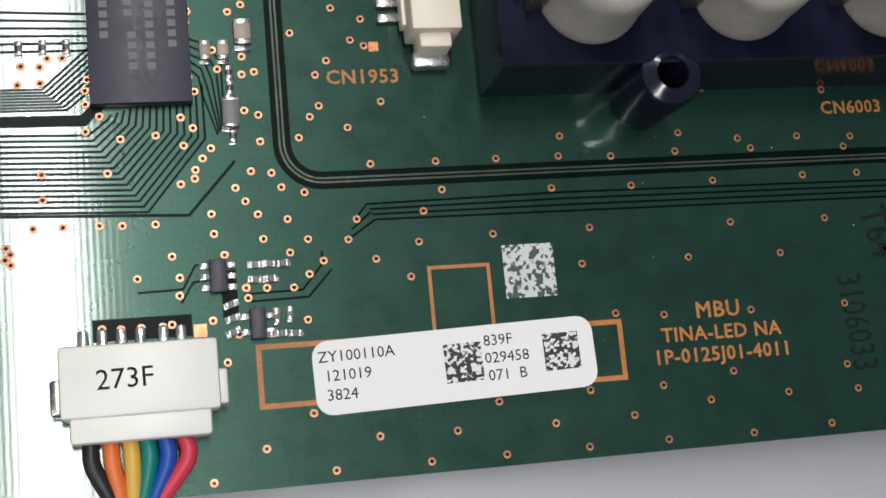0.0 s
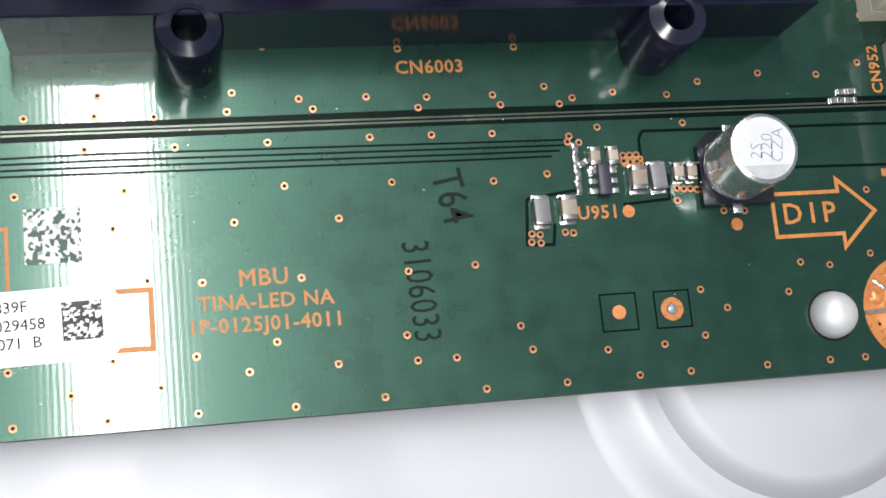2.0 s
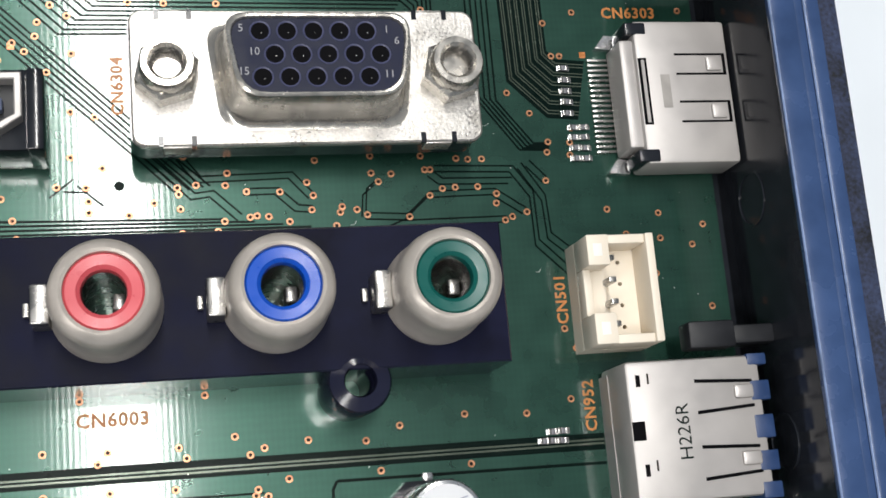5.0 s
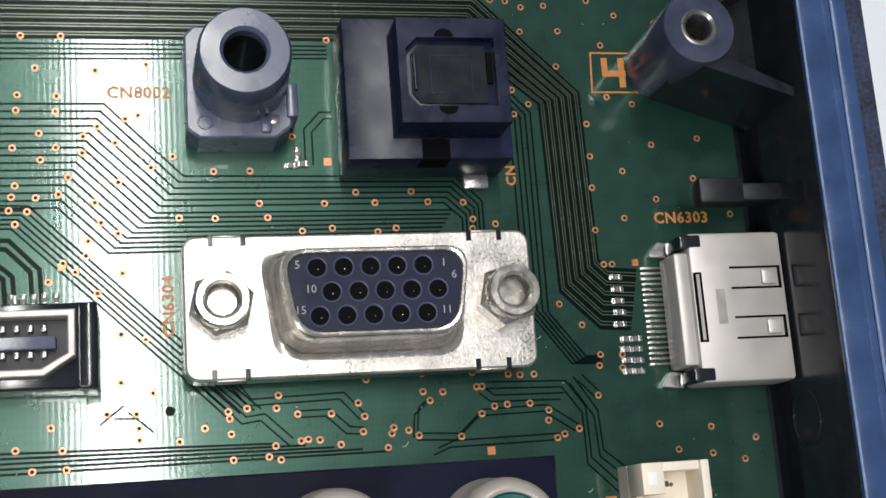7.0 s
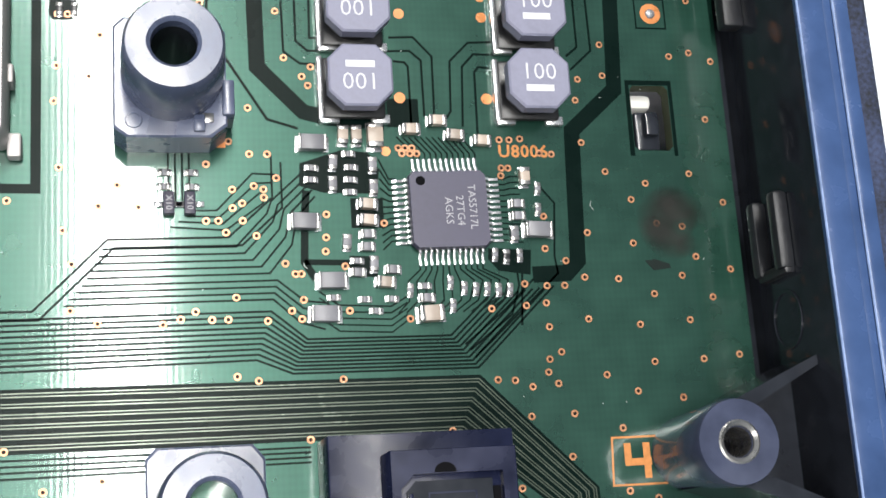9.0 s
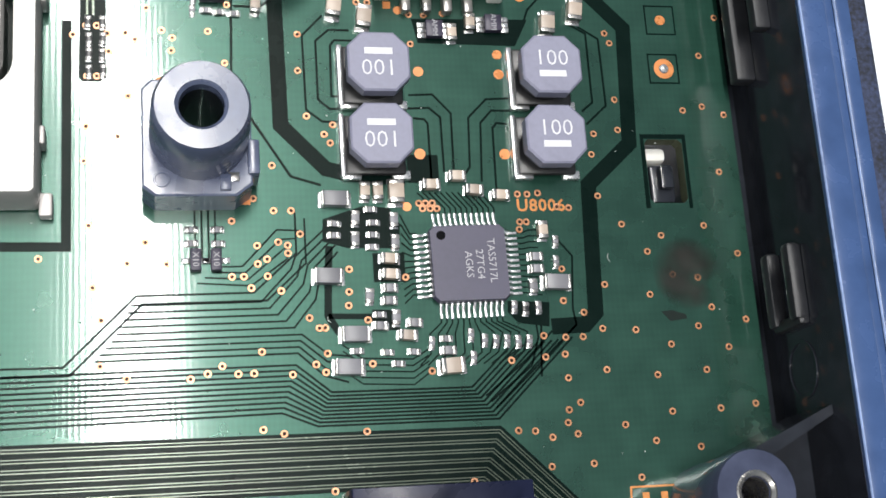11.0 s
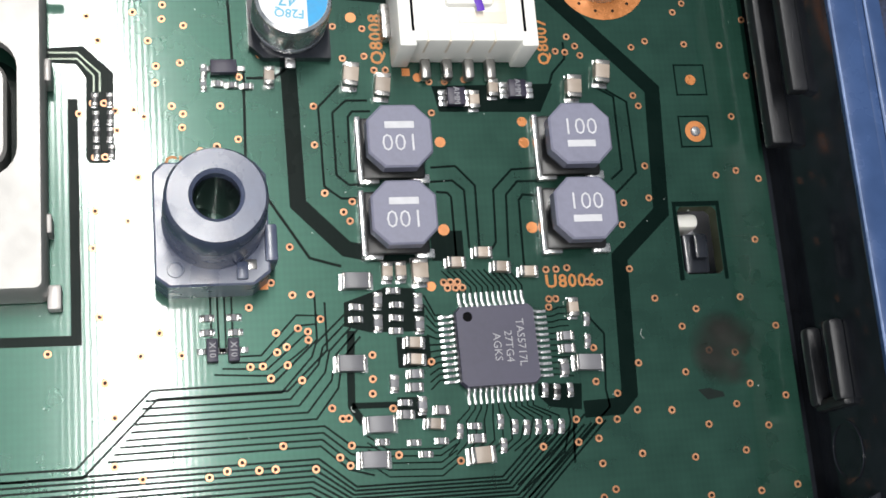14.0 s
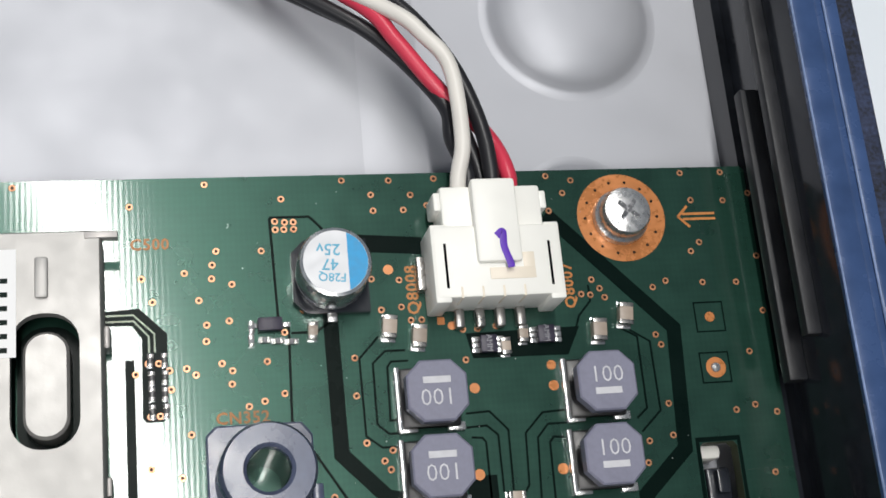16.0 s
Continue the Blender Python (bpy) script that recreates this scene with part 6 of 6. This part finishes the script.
# via places, band by band up the board (x, y)
VIA_BANDS = (
    ((-3.8, 13.3), (-2.4, 13.2), (-0.9, 13.2), (0.7, 13.2), (1.4, 13.3), (3.8, 1.1), (4.5, 13.4), (5.4, 10.1), (6.4, 12.2), (7.9, 3.3), (9.4, 13.8), (11.7, 5.7), (11.8, 13.0), (13.1, 1.2), (16.7, 3.5), (20.6, 1.2), (22.9, 3.4), (26.5, 5.4), (26.7, 1.2), (31.0, 3.3), (33.6, 1.2), (34.2, 5.7), (37.1, 11.8), (37.7, 3.4), (40.4, 1.2), (40.5, 5.6), (41.3, 11.4), (44.5, 4.1), (46.8, 6.3), (47.9, 1.1), (49.1, 11.3), (51.5, 4.2), (55.0, 1.3), (57.2, 6.1), (57.8, 11.3), (57.9, 4.0), (61.1, 4.0), (63.3, 1.3), (63.4, 11.5), (66.7, 6.2), (67.5, 4.2), (68.4, 13.1), (68.5, 13.8), (69.2, 13.0)),
    ((69.2, 13.7), (70.1, 1.3), (71.4, 13.8), (72.1, 13.7), (73.9, 3.7), (76.4, 1.4), (78.9, 3.8), (80.9, 1.4), (82.6, 4.3), (82.7, 8.2), (84.9, 6.5), (87.8, 1.4), (90.7, 7.5), (92.2, 10.0), (93.6, 1.4), (94.9, 9.6), (96.9, 1.4), (98.9, 10.4), (107.8, 5.7), (111.3, 5.8), (115.0, 9.9), (115.0, 6.0), (115.0, 13.8)),
    ((-10.6, 19.0), (-10.5, 19.9), (-10.2, 18.6), (-10.2, 19.4), (-8.5, 21.3), (-7.7, 23.5), (-7.7, 25.5), (-6.3, 21.3), (-3.6, 21.3), (-2.8, 25.4), (-1.9, 21.2), (-1.0, 17.0), (0.6, 21.2), (1.7, 18.6), (2.1, 15.5), (2.2, 16.9), (2.7, 24.3), (3.1, 27.4), (3.8, 24.7), (3.9, 25.4), (4.5, 26.3), (4.9, 21.8), (5.0, 20.2), (5.2, 27.1), (5.7, 18.5), (6.9, 23.8), (7.2, 15.8), (7.3, 15.0), (7.6, 22.7), (8.2, 25.1), (8.5, 21.6), (8.8, 19.6), (8.8, 15.7), (9.1, 27.5), (9.8, 24.9), (10.5, 23.7), (10.8, 21.1), (10.8, 18.4), (10.9, 15.6), (12.2, 16.6), (12.2, 27.7), (12.3, 23.2), (12.3, 19.4), (13.4, 17.6)),
    ((15.5, 19.2), (16.3, 20.8), (17.6, 17.5), (17.8, 25.3), (20.3, 15.9), (21.2, 18.7), (21.8, 21.2), (23.2, 25.3), (23.5, 22.9), (27.4, 19.0), (28.3, 25.3), (32.8, 22.6), (33.7, 25.3), (34.0, 27.0), (34.7, 16.1), (35.7, 19.1), (38.3, 25.1), (39.8, 22.5), (44.1, 16.1), (44.1, 25.3), (44.6, 26.9), (47.2, 22.6), (48.3, 18.9), (50.0, 26.2), (51.1, 25.3), (52.5, 16.0), (55.6, 22.7), (55.6, 26.2), (57.1, 18.8), (59.9, 25.1), (60.7, 26.0), (60.8, 22.7), (65.7, 18.5), (66.0, 22.6), (66.4, 26.0), (67.0, 25.1), (70.4, 18.9), (71.0, 26.6), (72.2, 25.0), (72.5, 21.6), (72.7, 22.1), (73.0, 21.2), (73.4, 25.5), (73.5, 21.5)),
    ((75.3, 22.8), (77.1, 25.9), (77.3, 19.7), (77.3, 20.2), (77.9, 19.6), (77.9, 20.2), (78.5, 19.6), (78.5, 20.2), (81.7, 16.0), (81.8, 17.1), (82.0, 25.5), (82.4, 17.0), (83.0, 17.0), (83.1, 22.9), (83.6, 16.9), (85.0, 26.6), (85.8, 14.9), (87.7, 14.8), (90.8, 27.2), (91.0, 22.9), (91.5, 18.0), (96.4, 26.9), (99.5, 16.1), (100.6, 27.9)),
    ((-9.2, 32.7), (-8.9, 34.2), (-7.5, 32.8), (-7.5, 34.1), (-6.9, 34.8), (-5.8, 34.8), (-4.3, 28.8), (-4.2, 31.0), (-4.2, 32.1), (-4.0, 33.0), (-3.2, 30.0), (-1.7, 28.1), (1.0, 28.3), (3.0, 29.7), (3.8, 37.6), (3.8, 33.0), (3.9, 28.8), (4.0, 38.5), (4.2, 31.8), (5.8, 35.2), (6.1, 33.6), (6.8, 35.2), (7.2, 38.4), (8.0, 33.1), (8.0, 30.1), (8.1, 34.6), (8.3, 39.0), (9.0, 33.3), (9.1, 29.7), (12.1, 36.5), (13.2, 29.4), (13.9, 32.9), (14.0, 30.3), (14.9, 34.1), (15.6, 38.6), (16.2, 28.4), (17.0, 35.8), (18.0, 37.6), (18.1, 35.3), (19.1, 30.5), (24.9, 33.9), (47.3, 30.8), (58.6, 30.3), (68.7, 30.2)),
    ((100.7, 34.2), (101.6, 32.4), (110.1, 38.9), (114.0, 41.5), (115.2, 35.6)),
    ((49.9, 45.9), (51.2, 44.1), (52.7, 47.6), (53.6, 45.7), (53.9, 44.1), (57.2, 48.5), (58.4, 51.1), (58.5, 55.2), (59.6, 48.4), (59.8, 46.2), (59.8, 47.2), (60.5, 54.7), (61.0, 50.1), (63.1, 45.9), (65.2, 46.9), (67.2, 48.2), (67.3, 47.6), (67.4, 46.3), (67.5, 44.1), (67.8, 51.0), (68.8, 48.4), (70.5, 44.2), (71.1, 45.1), (71.3, 48.3), (71.5, 43.9), (71.5, 49.4), (73.1, 47.7), (73.3, 45.4), (73.9, 45.5), (74.9, 45.4), (76.0, 47.6), (76.7, 44.9), (78.4, 48.4), (78.7, 45.9), (78.9, 47.2), (79.2, 50.4), (80.8, 44.4), (81.2, 45.6), (81.4, 46.1), (82.7, 45.8), (83.6, 45.3), (84.2, 50.7), (84.2, 49.1), (84.8, 48.3)),
    ((86.0, 49.0), (87.4, 45.0), (88.8, 50.6), (89.1, 49.3), (89.4, 46.9), (89.6, 49.3), (90.6, 47.5), (91.8, 47.6), (92.1, 50.3), (93.2, 50.2), (93.9, 47.6), (94.5, 50.2), (95.5, 46.0), (95.6, 46.9), (96.2, 44.4), (96.9, 44.7), (98.3, 45.1), (99.5, 54.5), (100.4, 48.0), (100.8, 50.7), (101.0, 51.7), (103.0, 50.4), (103.1, 51.6), (103.3, 53.0), (106.0, 45.1), (107.6, 42.7), (110.9, 42.2), (111.0, 44.6), (115.3, 43.4)),
    ((49.4, 66.2), (49.6, 67.4), (49.9, 65.0), (49.9, 68.4), (50.9, 66.1), (51.6, 67.3), (52.6, 59.9), (53.5, 67.6), (53.8, 61.5), (54.3, 69.1), (54.8, 60.7), (55.7, 62.1), (55.9, 63.4), (56.5, 66.8), (56.6, 58.8), (57.0, 65.0), (58.4, 64.0), (58.5, 68.6), (58.7, 60.5), (61.3, 69.9), (63.6, 65.3), (66.7, 65.2), (66.7, 69.5), (69.9, 69.5), (70.6, 66.5), (71.3, 65.2), (74.3, 63.9), (76.4, 66.4), (77.0, 64.1), (79.3, 67.4), (81.0, 66.4), (81.1, 63.7), (82.8, 64.0), (84.4, 67.4), (85.9, 66.4), (89.2, 66.3), (89.9, 63.8), (90.0, 64.7), (92.1, 64.2), (97.5, 56.5), (101.7, 63.4), (101.8, 67.5), (102.2, 60.1), (103.0, 60.1)),
    ((104.7, 64.5), (105.0, 69.1), (108.1, 66.3), (112.1, 68.3), (115.5, 64.7)),
    ((49.7, 71.8), (50.0, 75.2), (50.1, 76.6), (50.4, 82.1), (51.6, 79.1), (51.9, 73.1), (52.0, 70.7), (53.3, 71.8), (53.3, 75.1), (53.4, 76.5), (53.8, 82.1), (55.5, 71.3), (55.6, 72.8), (56.7, 78.9), (56.8, 73.7), (58.3, 72.2), (59.2, 74.4), (60.3, 74.7), (61.1, 79.5), (63.2, 70.9), (73.8, 72.7), (77.4, 82.0), (89.2, 82.2), (94.8, 74.8), (94.8, 77.2), (96.1, 83.1), (96.3, 75.8), (99.4, 79.6), (99.9, 83.2), (101.9, 70.6), (101.9, 73.8), (104.1, 81.8), (104.2, 76.5), (106.7, 75.8), (108.2, 71.7), (113.0, 72.3)),
    ((58.7, 93.0), (58.8, 96.8), (60.8, 91.9), (65.9, 91.7), (67.3, 92.1), (68.5, 92.7), (69.8, 92.0), (71.1, 92.0), (71.7, 87.3), (71.8, 93.8), (73.4, 86.9), (74.3, 91.8), (75.9, 96.6), (76.3, 92.6), (76.7, 95.7), (77.1, 91.9), (77.2, 95.7), (77.3, 93.5), (79.3, 97.6), (80.3, 86.8), (80.9, 96.3), (81.1, 92.5), (85.1, 95.9), (86.2, 91.7), (93.3, 92.4), (93.4, 86.3), (94.9, 86.2), (96.4, 94.5), (96.4, 85.6), (96.4, 92.6), (97.9, 86.8), (98.1, 87.9), (98.2, 92.8), (98.3, 90.7), (98.4, 94.3), (98.5, 97.6), (98.7, 85.8), (99.2, 88.5), (100.0, 94.3), (100.3, 96.5), (101.9, 95.0), (101.9, 91.3), (103.1, 86.4), (105.0, 94.8)),
    ((105.8, 84.9), (106.6, 90.7), (107.6, 87.4), (108.2, 93.4), (109.9, 84.2), (111.0, 95.0), (111.3, 91.0), (112.2, 87.5), (112.5, 96.7), (113.7, 93.0), (115.6, 87.8), (115.7, 95.5)),
    ((53.8, 102.1), (57.4, 110.6), (57.8, 104.9), (58.1, 99.6), (60.9, 101.6), (62.4, 103.4), (64.1, 101.5), (69.5, 100.3), (69.6, 105.2), (70.5, 100.3), (71.1, 99.3), (71.5, 107.2), (71.7, 103.0), (71.7, 101.4), (72.5, 101.8), (72.5, 100.3), (73.2, 110.2), (73.2, 106.1), (73.5, 103.3), (73.6, 99.0), (74.3, 102.3), (74.3, 103.0), (74.7, 106.1), (75.4, 104.0), (79.4, 98.8), (79.5, 100.8), (84.4, 100.0), (86.0, 106.7), (86.3, 106.2), (86.6, 106.7), (87.0, 106.2), (87.2, 106.7), (87.6, 106.2), (95.0, 104.2), (95.1, 107.5), (95.1, 104.9), (95.7, 104.9), (96.0, 107.5), (97.0, 107.6), (98.6, 100.5), (98.7, 106.3), (99.0, 99.4), (99.8, 106.2), (102.5, 111.3)),
    ((102.5, 99.0), (102.7, 107.3), (104.7, 104.6), (106.7, 98.0), (106.9, 102.0), (108.4, 103.5), (109.1, 99.8), (111.5, 99.5), (112.7, 104.4), (114.9, 109.6), (115.7, 101.7)),
    ((56.5, 122.1), (57.6, 123.0), (57.6, 113.7), (57.7, 118.3), (58.5, 118.3), (58.5, 123.0), (59.4, 122.3), (59.5, 120.6), (60.2, 112.8), (60.9, 122.4), (61.1, 116.5), (61.7, 121.8), (62.7, 124.8), (64.0, 122.7), (64.8, 120.8), (64.9, 122.0), (66.2, 118.7), (67.6, 119.1), (68.0, 122.7), (69.4, 119.7), (69.7, 125.3), (75.8, 119.1), (75.9, 122.6), (76.4, 114.8), (77.9, 113.1), (78.4, 112.3), (78.7, 114.0), (81.4, 125.9), (82.4, 125.9), (86.2, 121.9), (86.2, 124.8), (87.6, 124.8), (89.4, 125.0), (102.9, 113.3), (105.0, 123.4), (105.3, 116.7), (105.3, 113.7), (105.4, 122.4), (112.0, 115.7), (114.0, 116.1), (114.3, 121.3), (116.1, 115.3), (116.4, 125.3)),
    ((46.1, 139.8), (56.3, 137.7), (57.2, 130.8), (58.1, 128.6), (61.0, 131.2), (62.2, 128.6), (62.8, 126.3), (63.1, 139.7), (63.4, 130.6), (63.5, 131.9), (63.9, 133.2), (64.8, 126.6), (65.2, 130.0), (68.0, 133.1), (69.4, 135.1), (69.4, 135.9), (70.1, 138.1), (70.2, 135.1), (70.3, 135.8), (71.1, 135.1), (71.1, 135.8), (75.9, 139.8), (78.0, 130.0), (78.6, 138.3), (78.7, 127.0), (78.7, 136.7), (80.4, 139.7), (80.6, 129.8), (80.6, 127.2), (81.6, 136.7), (82.4, 138.2), (83.9, 137.1), (84.8, 139.8), (95.3, 137.9), (95.9, 136.2), (96.0, 139.8), (97.5, 138.0), (98.1, 127.7), (98.5, 139.3), (99.0, 127.6), (99.3, 129.1), (100.0, 128.2), (100.4, 127.3), (105.4, 128.1)),
    ((106.8, 128.7), (109.9, 131.6), (110.0, 139.8), (110.6, 128.4), (110.7, 136.9), (110.9, 132.5), (114.1, 136.8), (114.1, 128.3), (114.3, 139.8), (116.7, 130.9), (116.9, 137.5)),
)


def build_dust():
    """Pale specks and short fibres scattered over the open board."""
    rng = random.Random(21)
    bm = B()
    for k in range(150):
        x, y = rng.uniform(20, 116), rng.uniform(1, 139)
        r, spin = rng.uniform(0.03, 0.085), rng.uniform(0, 6.28)
        if k % 6:
            pts = [(x + r * rng.uniform(0.6, 1.4) * math.cos(spin + a), y + r * rng.uniform(0.4, 1.0) * math.sin(spin + a)) for a in (0, 1.2, 2.5, 3.8, 5.0)]
            prism(bm, pts, 0.046, 0.075)
        else:
            n = rng.uniform(0.35, 0.9)
            ribbon(bm, [(x, y), (x + n * 0.5 * math.cos(spin), y + n * 0.5 * math.sin(spin)), (x + n * math.cos(spin + 0.5), y + n * math.sin(spin + 0.5))], 0.045, 0.03)
    dust = new("dust", mesh_of("dust", bm, material("pale_dust", (0.42, 0.46, 0.44), 0.8, vary=0.2)))
    tagged(dust, "pale dust specks and lint lying on the green board", "dust", kind="stuff")


def build_vias():
    bm = B()
    lathe(bm, 0, 0, [(0.33, 0.022), (0.31, 0.045), (0.16, 0.045)], 14, 0)
    lathe(bm, 0, 0, [(0.165, 0.044), (0.0, 0.044)], 10, 1)
    ring = mesh_of("via", bm, [VIARING, HOLE])
    rest = B()
    count = 0
    for row in VIA_BANDS:
        for x, y in row:
            if count < 300 and count % 5 != 4:
                ob = new("via", ring)
                ob.parent = BOARD
                ob.matrix_basis = pose(x * MM, y * MM, 0)
            else:
                lathe(rest, x, y, [(0.33, 0.022), (0.31, 0.045), (0.16, 0.045)], 12, 0)
                lathe(rest, x, y, [(0.165, 0.044), (0.0, 0.044)], 8, 1)
            count += 1
    ob = part("via_field", rest, [VIARING, HOLE], BOARD, "scattered copper-ringed via holes")
    tagged(ob, kind="stuff")


build_table()
build_back_plate()
build_frame_wall()
build_board()
build_tracks()
build_silkscreen()
build_rca_block()
build_vga()
jack = build_jack(69.05, 76.7)
copy_thing(jack, pose(66.9 * MM, 111.6 * MM, 0))
build_optical()
build_usb()
build_hdmi_flat()
build_hdmi_upright()
build_white_header()
build_side_socket()
build_wire_plug()
build_power_plug()
build_tuner()
lower = build_screw(102.3, 5.3)
copy_thing(lower, pose(103.0 * MM, 135.2 * MM, 0, 0, 0, 50))
build_dome()
build_solder_spokes()
build_clip_tongue()
build_label()
build_capacitor(87.0, 18.5, 3.05, 6.9, 0)
build_capacitor(74.1, 130.2, 3.3, 5.4, 1)
for x, y, flip in ((82.45, 118.45, -1), (82.35, 111.85, -1), (98.2, 118.5, 1), (98.0, 111.85, 1)):
    build_inductor(x, y, 0, flip)
build_amp_chip()
build_memory_chip()
lay_parts()
build_vias()
build_dust()
